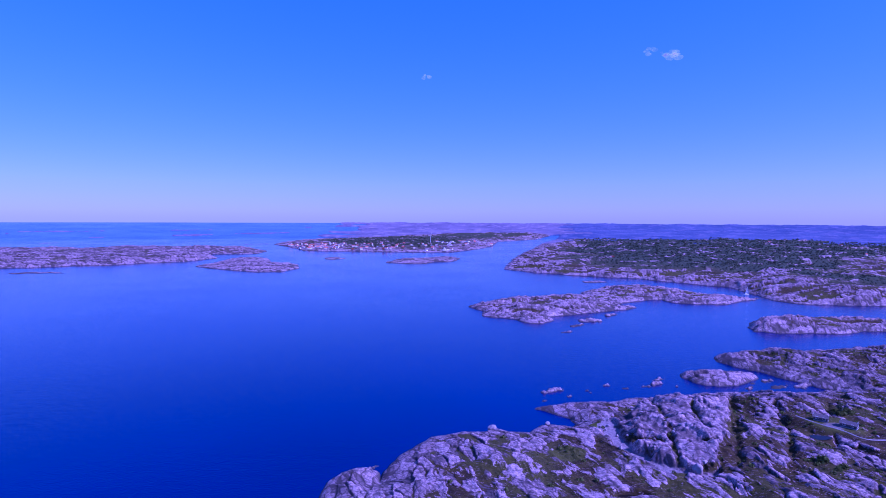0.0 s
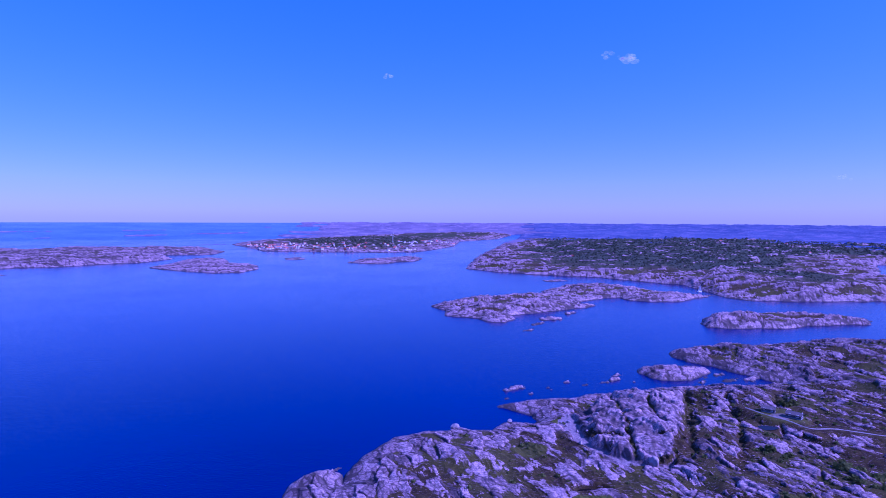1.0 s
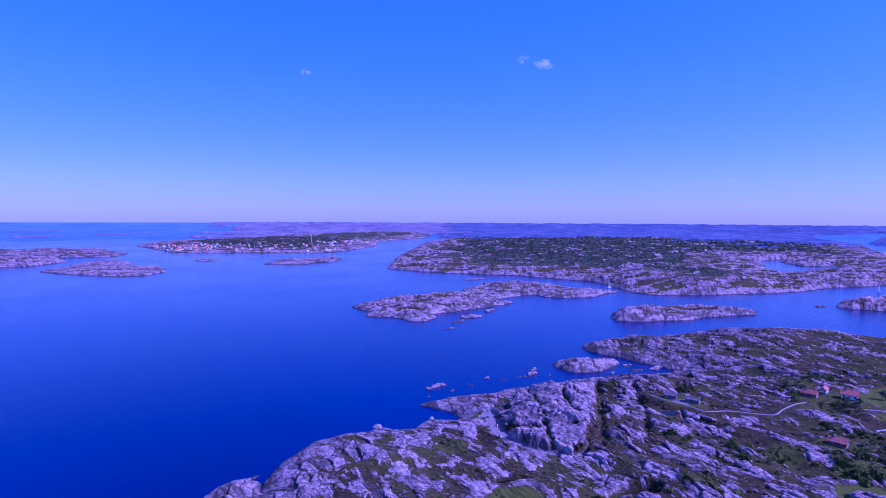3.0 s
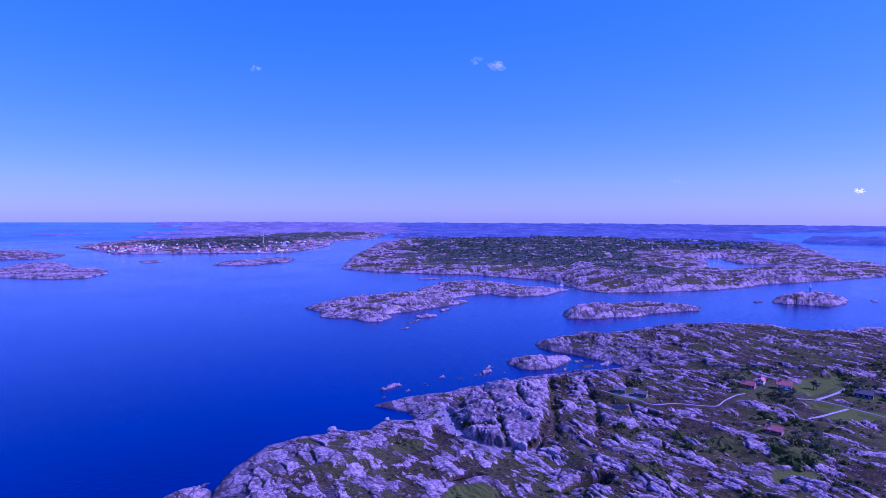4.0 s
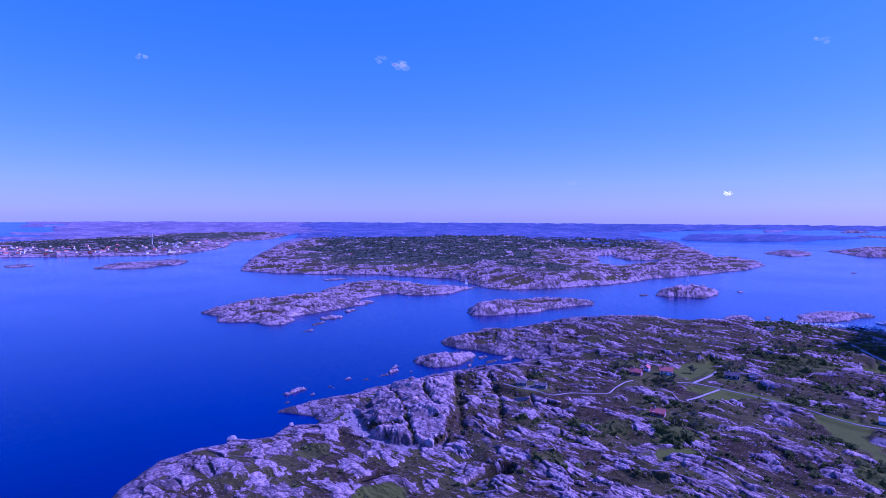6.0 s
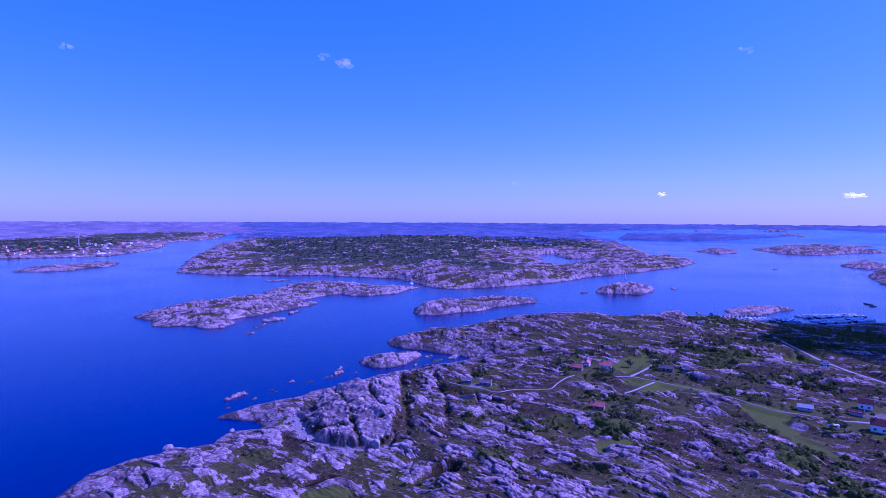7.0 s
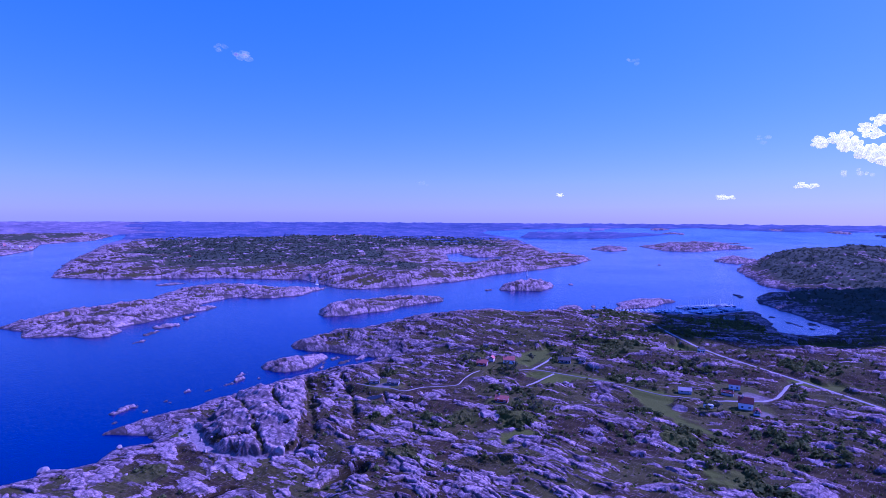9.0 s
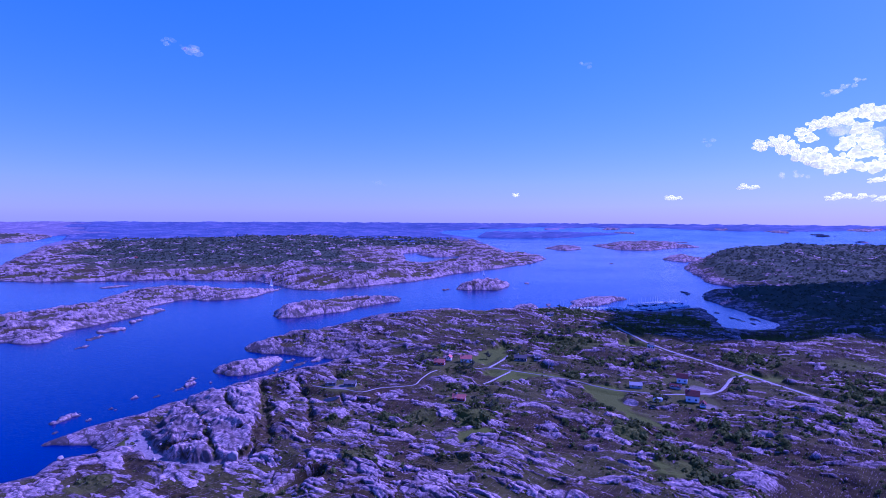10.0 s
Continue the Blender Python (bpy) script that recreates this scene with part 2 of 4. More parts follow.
def shore(x, y):
    """How far inside a coast, the number of the land, and that land's height, run, share of green and relief."""
    far = np.clip(np.hypot(x, y) / 700, 0.35, 3)
    wx = x + far * (5 * fbm(x / 22, y / 22, 3, 1) + 1.2 * grain(x / 4, y / 4, 5))
    wy = y + far * (5 * fbm(x / 22, y / 22, 3, 9) + 1.2 * grain(x / 4, y / 4, 6))
    depth, land = np.full(x.shape, -1e9), np.zeros(x.shape, int)
    for k, (name, outline, *_) in enumerate(LANDS):
        px, py = zip(*outline)
        near = (x > min(px) - 60) & (x < max(px) + 60) & (y > min(py) - 60) & (y < max(py) + 60)
        if near.any():
            d = inside(outline, wx[near], wy[near])
            if name == "ground":
                d = d + 1.5 * smooth(60, 30, x[near]) + 1.5 * (y[near] > 440)
            if name == "mainland":
                d = np.minimum(d, -inside(LAGOON, wx[near], wy[near]))
            old = depth[near]
            land[near] = np.where(d > old, k, land[near])
            depth[near] = np.maximum(old, d)
    reach, way = np.hypot(x, y), np.degrees(np.arctan2(x, y))
    d = (reach - 4330 + 900 * smooth(24, 6, way) - 60 * smooth(45, 60, way)) * 0.4 + 190 * fbm(x / 900, y / 900, 4, 95)
    d = np.where((way > -60) & (reach > 3300), np.minimum(d, (way + 10 + 8 * grain(x / 300, y / 300, 96)) * 40), -1e9)
    # the far mainland takes the haze-tinted colours too
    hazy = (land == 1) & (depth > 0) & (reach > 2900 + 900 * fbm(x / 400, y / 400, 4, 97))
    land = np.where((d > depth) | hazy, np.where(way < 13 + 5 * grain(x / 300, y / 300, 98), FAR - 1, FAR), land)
    depth = np.maximum(depth, d)
    peak = np.array([l[2] for l in LANDS], float)[land]
    run = np.array([l[3] for l in LANDS], float)[land]
    green = np.array([l[4] for l in LANDS], float)[land]
    relief = np.array([l[5] for l in LANDS], float)[land]
    for k, (cx, cy, r, stretch, top) in enumerate(SKERRIES):
        near = np.hypot(x - cx, y - cy) < r * 4
        if near.any():
            u, v = (wx[near] - cx) * 0.83 + (wy[near] - cy) * 0.55, (wy[near] - cy) * 0.83 - (wx[near] - cx) * 0.55
            d = (r * 0.8 - np.hypot(u / stretch, v * 1.7) + 0.9 * r * fbm(x[near] * 1.3 / r, y[near] * 1.3 / r, 4, 120 + k, 0.6)) * 0.8
            win = d > depth[near]
            land[near] = np.where(win, len(LANDS) + k, land[near])
            depth[near] = np.maximum(depth[near], d)
            for arr, val in ((peak, top * 0.5), (run, r * 0.6), (green, 0), (relief, 0.5)):
                arr[near] = np.where(win, val, arr[near])
    return depth, land, peak, run, green, relief


def landform(x, y, depth, land, peak, run, green, relief):
    """Height over the sea, share of green, of lush grass, of pebbles, of forest, and paleness of the rock."""
    d = np.maximum(depth, 0)
    z = 1.6 * (1 - np.exp(-d / 2.0)) * np.minimum(1, peak / 4) + peak * (1 - np.exp(-d / run))
    hills = np.zeros(x.shape)
    for hx, hy, r, h in HILLS:
        hills += h * np.exp(-((x - hx) ** 2 + (y - hy) ** 2) / (r * r))
    z = (z + hills * smooth(0, 90, d)) * (1 - 0.75 * np.exp(-(((x - 700) / 120) ** 2 + ((y - 255) / 130) ** 2)))
    # long swells and outcrops lie along the strike of the rock
    strike = np.radians(np.where(land == 0, 165.0, 84.0))
    u, v = x * np.sin(strike) + y * np.cos(strike), y * np.sin(strike) - x * np.cos(strike)
    u = u + 6 * fbm(x / 40, y / 40, 2, 21)
    v = v + 4 * fbm(x / 30, y / 30, 2, 22)
    wide = COARSENESS[np.minimum(land, FAR)]
    tall = np.sqrt(wide)
    swell = fbm(u / (80 * wide), v / (34 * wide), 4, 31)
    crag = fbm(u / (22 * wide), v / (8 * wide), 6, 41, 0.62)
    su, sv = u + 3.0 * fbm(x / 11, y / 11, 3, 43), v + 1.8 * fbm(x / 11, y / 11, 3, 44)
    f1, f2, rid, tilt = cells(su / (15 * wide), sv / (6.0 * wide), 3)
    g1, g2, gid, tip = cells(su / (5.5 * tall) + 3, sv / (2.4 * tall), 4)
    low = 1 - 0.75 * np.exp(-(((x - 700) / 120) ** 2 + ((y - 255) / 130) ** 2))
    relief = relief * low * np.where(land == 0, 0.62 + 0.38 * smooth(90, 150, x), 1)
    inland = smooth(0, 22, d)
    bare = np.exp(-d / (np.where(land == 0, 24, np.where(land == 1, 9, 15)) * wide + 18 * smooth(140, 60, x)))
    joint = smooth(0.0, 0.13, f2 - f1)
    seam = smooth(0.0, 0.12, g2 - g1)
    edge = np.clip(run * 0.6, 1.5, 16)
    # slabs: bare where they stand proud, grown over in the joints and hollows between them
    cut = 0.12 * fbm(u / 2.6, v / 1.3, 2, 45) + 0.85 * crag + 0.35 * swell + 0.55 * bare + 0.34 * (rid - 0.5) + 0.16 * (gid - 0.5) - 0.26 * (1 - joint) - 0.12 * (1 - seam) - (land == 0) * (0.04 + 0.14 * smooth(150, 320, x))
    cut = cut + (land == 0) * 0.24 * np.exp(-(((x - 340) / 130) ** 2 + ((y - 450) / 55) ** 2))
    rock = smooth(-0.05, 0.02, cut)
    dome = np.clip((cut + 0.05) / 0.6, 0, 1) ** 0.75
    z += relief * inland * (5.5 * swell * tall * np.minimum(1, d / 60 + 0.3))
    z += relief * smooth(0, 1, d / edge) * tall * (1.1 * dome - 0.2 + rock * (joint * (0.5 * (rid - 0.4) + 1.2 * tilt) - 0.3 * (1 - joint)) + rock * (seam * (0.2 * (gid - 0.5) + 0.55 * tip) - 0.22 * (1 - seam)))
    z += relief * 0.15 * smooth(0, 4, d) * rock * fbm(u / 3.4, v / 1.5, 3, 51, 0.6)
    # tone: paler on high crags, darker along joints and seams and further inland
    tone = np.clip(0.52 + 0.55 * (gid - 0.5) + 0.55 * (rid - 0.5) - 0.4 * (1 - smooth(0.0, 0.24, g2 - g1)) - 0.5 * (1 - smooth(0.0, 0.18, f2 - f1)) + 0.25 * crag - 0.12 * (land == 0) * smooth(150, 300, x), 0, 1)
    z += (land == 1) * np.minimum(10, np.maximum(0, d - 60) * 0.012)
    z += (land == 0) * smooth(820, 980, x) * smooth(10, 70, d) * 13 * fbm(x / 150, y / 100, 4, 74)
    veg = (1 - rock) * np.minimum(1, green * 1.4) * smooth(4, 18, d)
    lush = smooth(-0.25, 0.3, fbm(x / 60, y / 60, 3, 61)) * 0.3
    wood = np.zeros(x.shape)
    # woods on the mainland and the hills in the east
    inner = ((land == 1) + 0.75 * (land == 2) + (land == FAR)) * smooth(90, 260, d + 130 * fbm(x / 170, y / 120, 3, 71)) + (land == 0) * 1.3 * smooth(640, 800, x + 100 * fbm(x / 120, y / 120, 3, 72)) * smooth(8, 60, d)
    wood = inner * smooth(-0.10, 0.10, 0.27 - 0.10 * (land == 0) - cut * 0.6 + 0.6 * fbm(x / 80, y / 80, 4, 73))
    veg = np.maximum(veg, wood)
    peb = np.zeros(x.shape)
    nearby = (np.abs(x - 300) < 420) & (np.abs(y - 180) < 260)
    if nearby.any():
        X, Y, WX, WY = x[nearby], y[nearby], x[nearby] + 3 * fbm(x[nearby] / 9, y[nearby] / 9, 3, 81), y[nearby] + 3 * fbm(x[nearby] / 9, y[nearby] / 9, 3, 82)
        Z, V, L, P = z[nearby], veg[nearby], lush[nearby], peb[nearby]
        m = inside(MASSIF, WX, WY) + 4.0 * fbm(X / 7, Y / 7, 4, 84, 0.65)
        Z = Z + 2.9 * smooth(-0.5, 3.5, m) + 2.2 * smooth(3, 20, m) + 2.2 * smooth(0, 5, m) * fbm(X / 13, Y / 13, 4, 85)
        V = V * (1 - 0.92 * smooth(0, 3, m))
        tone[nearby] = np.clip(tone[nearby] + 0.2 * smooth(0, 4, m) + 0.15 * h_near(WX, WY), 0, 1)
        for line, half in CLEFTS:
            g = np.exp(-((along(line, WX, WY) + 2 * fbm(X / 6, Y / 6, 3, 87)) / half) ** 2)
            Z, V = Z - 1.9 * g, np.maximum(V, g * 0.8)
        p = smooth(-0.5, 3, inside(PEBBLES, WX, WY))
        Z = Z * (1 - p) + p * (6.3 + 0.25 * fbm(X / 2, Y / 2, 3, 83) + 0.02 * np.maximum(0, 320 - Y))
        V, P = V * (1 - p), np.maximum(P, smooth(0.75, 1.0, p))
        g = np.exp(-((along(GULLY, WX, WY) + 3 * fbm(X / 10, Y / 10, 3, 86)) / 2.4) ** 2)
        Z, V = Z - 2 * g, np.maximum(V, g * 0.9)
        h = h_near(WX, WY)
        lump = crag[nearby]
        soft = h * smooth(-0.06, 0.10, 0.03 - lump * 0.8 - 0.25 * (gid[nearby] - 0.5))
        Z = Z * (1 - 0.6 * h) + 0.6 * h * (7 + 1.5 * lump)
        V = np.maximum(V, soft)
        for cx, cy, r, level in MEADOWS:
            q = smooth(r, r * 0.7, np.hypot(WX - cx, WY - cy))
            V, L = np.maximum(V, q), np.maximum(L, q * level)
        for cx, cy, r, level in BARE:
            q = level * smooth(r, r * 0.6, np.hypot(WX - cx, WY - cy))
            P, V = np.maximum(P, q), V * (1 - q)
        for f in FIELDS:
            q = smooth(-3, 3, inside(f, WX, WY) + 7 * fbm(X / 16, Y / 16, 3, 88))
            Z = Z * (1 - q) + q * (12.5 + 0.012 * (np.hypot(X, Y) - 300) * -1)
            V, L = np.maximum(V, q), np.maximum(L, q)
        for line, half in WAYS:
            q = smooth(half + 7, half + 1, along(line, X, Y))
            base = 13 + 1.2 * grain(X / 70, Y / 70, 91)
            Z = Z * (1 - q) + q * base
            V = np.maximum(V, q * 0.9)
        for cx, cy, r in PLOTS:
            q = smooth(r + 6, r, np.hypot(X - cx, Y - cy))
            Z = Z * (1 - q) + q * 13.3
            V, L = np.maximum(V, q * 0.8), np.maximum(L, q * 0.5)
        for cx, cy, r, s in POOLS:
            e = np.hypot((X - cx) / r, (Y - cy) / s)
            q = smooth(1.5, 1.0, e)
            Z = Z * (1 - q) + q * (pool_level(cx, cy) - 0.7 + 0.7 * smooth(0.7, 1.2, e))
            V = np.maximum(V, q)
        z[nearby], veg[nearby], lush[nearby], peb[nearby] = Z, V, L, P
    z = np.where(depth < 0, np.maximum(depth * 0.35, -3.0), np.maximum(z, 0.15 * np.minimum(1, d)))
    return z, veg, lush, peb, wood, tone


def terrain(x, y):
    """Height, number of the land, share of green, of lush grass, of pebbles, of forest, paleness of the rock."""
    x, y = np.asarray(x, float), np.asarray(y, float)
    coast = shore(x, y)
    out = np.zeros((6, len(x)))
    out[0] = np.maximum(coast[0] * 0.35, -3.0)
    dry = coast[0] > -2
    if dry.any():
        out[:, dry] = landform(x[dry], y[dry], *(c[dry] for c in coast))
    return (out[0] + rise(x, y), coast[1], *out[1:])


def h_near(x, y):
    """Share of the paler rock on the near point."""
    return smooth(-8, 10, inside(HEATH, x, y))


def pool_level(cx, cy):
    return 9.0 if cy < 60 else (7.0 if cx < 150 else 11.5)


# ---- materials ----
def material(name):
    m = bpy.data.materials.new(name)
    m.use_nodes = True
    return m, m.node_tree.nodes, m.node_tree.links, m.node_tree.nodes["Principled BSDF"]


def tex(nodes, links, kind, vector, **sockets):
    n = nodes.new(kind)
    links.new(vector, n.inputs["Vector"])
    for key, value in sockets.items():
        n.inputs[key].default_value = value
    return n


def blend(nodes, links, fac, a, b):
    n = nodes.new("ShaderNodeMix")
    n.data_type = "RGBA"
    for sock, val in ((n.inputs[0], fac), (n.inputs[6], a), (n.inputs[7], b)):
        if isinstance(val, (int, float)):
            sock.default_value = val
        elif isinstance(val, tuple):
            sock.default_value = (*val, 1)
        else:
            links.new(val, sock)
    return n.outputs[2]


def span(nodes, links, value, a, b, lo=0.0, hi=1.0):
    n = nodes.new("ShaderNodeMapRange")
    links.new(value, n.inputs[0])
    for k, v in enumerate((a, b, lo, hi)):
        n.inputs[k + 1].default_value = v
    return n.outputs[0]


def relief_of(nodes, links, bsdf, height, strength, distance):
    b = nodes.new("ShaderNodeBump")
    b.inputs["Strength"].default_value, b.inputs["Distance"].default_value = strength, distance
    links.new(height, b.inputs["Height"])
    links.new(b.outputs[0], bsdf.inputs["Normal"])


def plain(name, colour, rough=0.6, metal=0.0, vary=0.12, scale=3.0):
    m, n, l, p = material(name)
    co = n.new("ShaderNodeTexCoord").outputs["Object"]
    t = tex(n, l, "ShaderNodeTexNoise", co, Scale=scale, Detail=4.0)
    dark, pale = tuple(c * (1 - vary) for c in colour), tuple(min(1, c * (1 + vary)) for c in colour)
    l.new(blend(n, l, span(n, l, t.outputs[0], 0.3, 0.7), dark, pale), p.inputs["Base Color"])
    p.inputs["Roughness"].default_value, p.inputs["Metallic"].default_value = rough, metal
    p.inputs["Specular IOR Level"].default_value = 0.08 if rough > 0.5 else 0.5
    relief_of(n, l, p, t.outputs[0], 0.2, 0.02)
    return m


def ground_material():
    m, n, l, p = material("granite_and_heath")
    co = n.new("ShaderNodeTexCoord").outputs["Object"]

    def attr(name):
        a = n.new("ShaderNodeAttribute")
        a.attribute_name = name
        return a.outputs["Fac"]

    big = tex(n, l, "ShaderNodeTexNoise", co, Scale=0.03, Detail=5.0)
    mid = tex(n, l, "ShaderNodeTexNoise", co, Scale=0.22, Detail=6.0, Roughness=0.65)
    fine = tex(n, l, "ShaderNodeTexNoise", co, Scale=1.6, Detail=5.0, Roughness=0.7)
    lie = n.new("ShaderNodeMapping")
    lie.inputs["Rotation"].default_value, lie.inputs["Scale"].default_value = (0, 0, radians(75)), (0.10, 0.6, 0.4)
    l.new(co, lie.inputs["Vector"])
    streak = tex(n, l, "ShaderNodeTexNoise", lie.outputs[0], Scale=1.0, Detail=6.0, Roughness=0.7)
    rock = blend(n, l, span(n, l, big.outputs[0], 0.35, 0.65), (0.27, 0.18, 0.175), (0.22, 0.15, 0.152))
    rock = blend(n, l, span(n, l, mid.outputs[0], 0.42, 0.68), rock, (0.34, 0.235, 0.225))
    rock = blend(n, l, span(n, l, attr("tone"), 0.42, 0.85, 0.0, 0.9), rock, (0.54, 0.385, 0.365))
    split = n.new("ShaderNodeSeparateXYZ")
    l.new(co, split.inputs[0])
    rock = blend(n, l, span(n, l, split.outputs["Z"], 2.5, 7.0, 0.45, 0.0), rock, (0.52, 0.385, 0.365))
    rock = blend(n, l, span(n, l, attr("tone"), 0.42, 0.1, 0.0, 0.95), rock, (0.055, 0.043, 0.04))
    rock = blend(n, l, span(n, l, fine.outputs[0], 0.48, 0.64, 0.0, 0.62), rock, (0.10, 0.08, 0.075))
    rock = blend(n, l, span(n, l, streak.outputs[0], 0.51, 0.62, 0.0, 0.75), rock, (0.09, 0.075, 0.068))
    stain = tex(n, l, "ShaderNodeTexNoise", co, Scale=0.38, Detail=8.0, Roughness=0.78)
    rock = blend(n, l, span(n, l, stain.outputs[0], 0.5, 0.58, 0.0, 0.62), rock, (0.10, 0.08, 0.078))
    slab = tex(n, l, "ShaderNodeTexVoronoi", lie.outputs[0], Scale=1.1)
    slab.feature = "DISTANCE_TO_EDGE"
    rock = blend(n, l, span(n, l, slab.outputs[0], 0.0, 0.07, 0.65, 0.0), rock, (0.06, 0.05, 0.045))
    heath = blend(n, l, span(n, l, mid.outputs[0], 0.42, 0.6), (0.034, 0.019, 0.014), (0.062, 0.042, 0.014))
    heath = blend(n, l, span(n, l, fine.outputs[0], 0.35, 0.7, 0.0, 0.6), heath, (0.028, 0.032, 0.008))
    grass = blend(n, l, span(n, l, fine.outputs[0], 0.3, 0.7), (0.06, 0.08, 0.010), (0.095, 0.11, 0.016))
    tuft = tex(n, l, "ShaderNodeTexNoise", co, Scale=0.5, Detail=7.0, Roughness=0.75)
    heath = blend(n, l, span(n, l, tuft.outputs[0], 0.52, 0.62, 0.0, 0.6), heath, (0.075, 0.06, 0.022))
    fleck = tex(n, l, "ShaderNodeTexNoise", lie.outputs[0], Scale=3.2, Detail=6.0, Roughness=0.7)
    heath = blend(n, l, span(n, l, fleck.outputs[0], 0.58, 0.63, 0.0, 0.75), heath, (0.30, 0.215, 0.205))
    veg_colour = blend(n, l, attr("lush"), heath, grass)
    # woodland floor, its blue raised to paint in haze over far woods
    veg_colour = blend(n, l, attr("wood"), veg_colour, blend(n, l, fine.outputs[0], (0.035, 0.044, 0.026), (0.065, 0.08, 0.045)))
    mix = n.new("ShaderNodeMath")
    mix.operation = "ADD"
    l.new(attr("veg"), mix.inputs[0])
    l.new(span(n, l, fine.outputs[0], 0.3, 0.7, -0.22, 0.22), mix.inputs[1])
    colour = blend(n, l, span(n, l, mix.outputs[0], 0.3, 0.62), rock, veg_colour)
    stones = tex(n, l, "ShaderNodeTexVoronoi", co, Scale=1.1)
    pebble = blend(n, l, stones.outputs["Color"], (0.15, 0.12, 0.115), (0.31, 0.25, 0.24))
    colour = blend(n, l, attr("peb"), colour, pebble)
    colour = blend(n, l, span(n, l, split.outputs["Z"], 0.25, 1.1, 0.85, 0.0), colour, (0.05, 0.045, 0.04))
    l.new(colour, p.inputs["Base Color"])
    p.inputs["Roughness"].default_value = 0.95
    p.inputs["Specular IOR Level"].default_value = 0.06
    h = n.new("ShaderNodeMath")
    h.operation = "ADD"
    l.new(mid.outputs[0], h.inputs[0])
    l.new(fine.outputs[0], h.inputs[1])
    relief_of(n, l, p, h.outputs[0], 0.7, 0.5)
    return m


def water_material(name, deep, rough, wave, gloss=0.5):
    m, n, l, p = material(name)
    co = n.new("ShaderNodeTexCoord").outputs["Object"]
    big = tex(n, l, "ShaderNodeTexNoise", co, Scale=0.004, Detail=4.0)
    a = tex(n, l, "ShaderNodeTexNoise", co, Scale=0.8, Detail=4.0, Roughness=0.6)
    b = tex(n, l, "ShaderNodeTexNoise", co, Scale=0.2, Detail=3.0)
    l.new(blend(n, l, span(n, l, big.outputs[0], 0.35, 0.65), deep, tuple(c * 1.35 for c in deep)), p.inputs["Base Color"])
    l.new(span(n, l, big.outputs[0], 0.35, 0.65, rough * 0.8, rough * 1.2), p.inputs["Roughness"])
    p.inputs["IOR"].default_value = 1.33
    p.inputs["Specular IOR Level"].default_value = gloss
    h = n.new("ShaderNodeMath")
    h.operation = "ADD"
    l.new(a.outputs[0], h.inputs[0])
    l.new(b.outputs[0], h.inputs[1])
    relief_of(n, l, p, h.outputs[0], wave, 0.32)
    return m


GROUND = ground_material()
SEA = water_material("sea_water", (0.001, 0.0062, 0.066), 0.14, 0.32, 0.42)
POOL = water_material("bog_water", (0.012, 0.010, 0.008), 0.12, 0.1, 0.15)




# Far land: the haze before it is mixed into all three colours.
def hazed_material(name, woods, heath, rock):
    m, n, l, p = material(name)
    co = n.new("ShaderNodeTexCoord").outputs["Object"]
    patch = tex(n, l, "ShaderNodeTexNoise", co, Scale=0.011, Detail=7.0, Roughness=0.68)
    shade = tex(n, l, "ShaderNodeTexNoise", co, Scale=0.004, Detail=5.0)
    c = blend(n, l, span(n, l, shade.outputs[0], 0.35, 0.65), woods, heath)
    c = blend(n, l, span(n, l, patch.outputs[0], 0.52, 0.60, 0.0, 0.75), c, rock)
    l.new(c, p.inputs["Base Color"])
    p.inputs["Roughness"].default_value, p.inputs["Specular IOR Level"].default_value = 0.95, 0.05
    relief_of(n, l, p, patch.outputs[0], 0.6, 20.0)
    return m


# blue haze, then lilac haze, painted into the base colours
HAZE = hazed_material("hazed_coast", (0.062, 0.082, 0.15), (0.1, 0.118, 0.195), (0.165, 0.155, 0.23))
HAZED_ROCK = hazed_material("hazed_bare_rock", (0.13, 0.115, 0.16), (0.20, 0.17, 0.215), (0.30, 0.24, 0.29))


# ---- building helpers ----
def sheet(name, points, quads, mat, smooth_faces=True):
    me = bpy.data.meshes.new(name)
    me.vertices.add(len(points))
    me.vertices.foreach_set("co", np.asarray(points, np.float32).ravel())
    me.loops.add(quads.size)
    me.loops.foreach_set("vertex_index", quads.astype(np.int32).ravel())
    me.polygons.add(len(quads))
    me.polygons.foreach_set("loop_start", np.arange(0, quads.size, quads.shape[1], dtype=np.int32))
    me.update(calc_edges=True)
    me.polygons.foreach_set("use_smooth", np.full(len(quads), smooth_faces))
    me.materials.append(mat)
    me.validate()
    return new(name, me)


def part(name, bm, mat, parent=None, label=""):
    me = bpy.data.meshes.new(name)
    bm.to_mesh(me)
    bm.free()
    for one in mat if isinstance(mat, (list, tuple)) else [mat]:
        me.materials.append(one)
    ob = new(name, me)
    if parent:
        ob.parent = parent
    if label:
        tagged(ob, label)
    return ob


def polar(angles, radii):
    a, r = np.meshgrid(np.radians(angles), radii, indexing="ij")
    na, nr = a.shape
    i = np.arange(na * nr).reshape(na, nr)
    quads = np.stack([i[:-1, :-1], i[1:, :-1], i[1:, 1:], i[:-1, 1:]], -1).reshape(-1, 4)[:, ::-1]
    return (r * np.sin(a)).ravel(), (r * np.cos(a)).ravel(), quads


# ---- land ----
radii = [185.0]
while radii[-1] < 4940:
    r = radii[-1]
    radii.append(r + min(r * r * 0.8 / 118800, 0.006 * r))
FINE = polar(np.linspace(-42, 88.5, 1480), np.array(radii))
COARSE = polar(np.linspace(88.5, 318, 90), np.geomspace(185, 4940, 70))


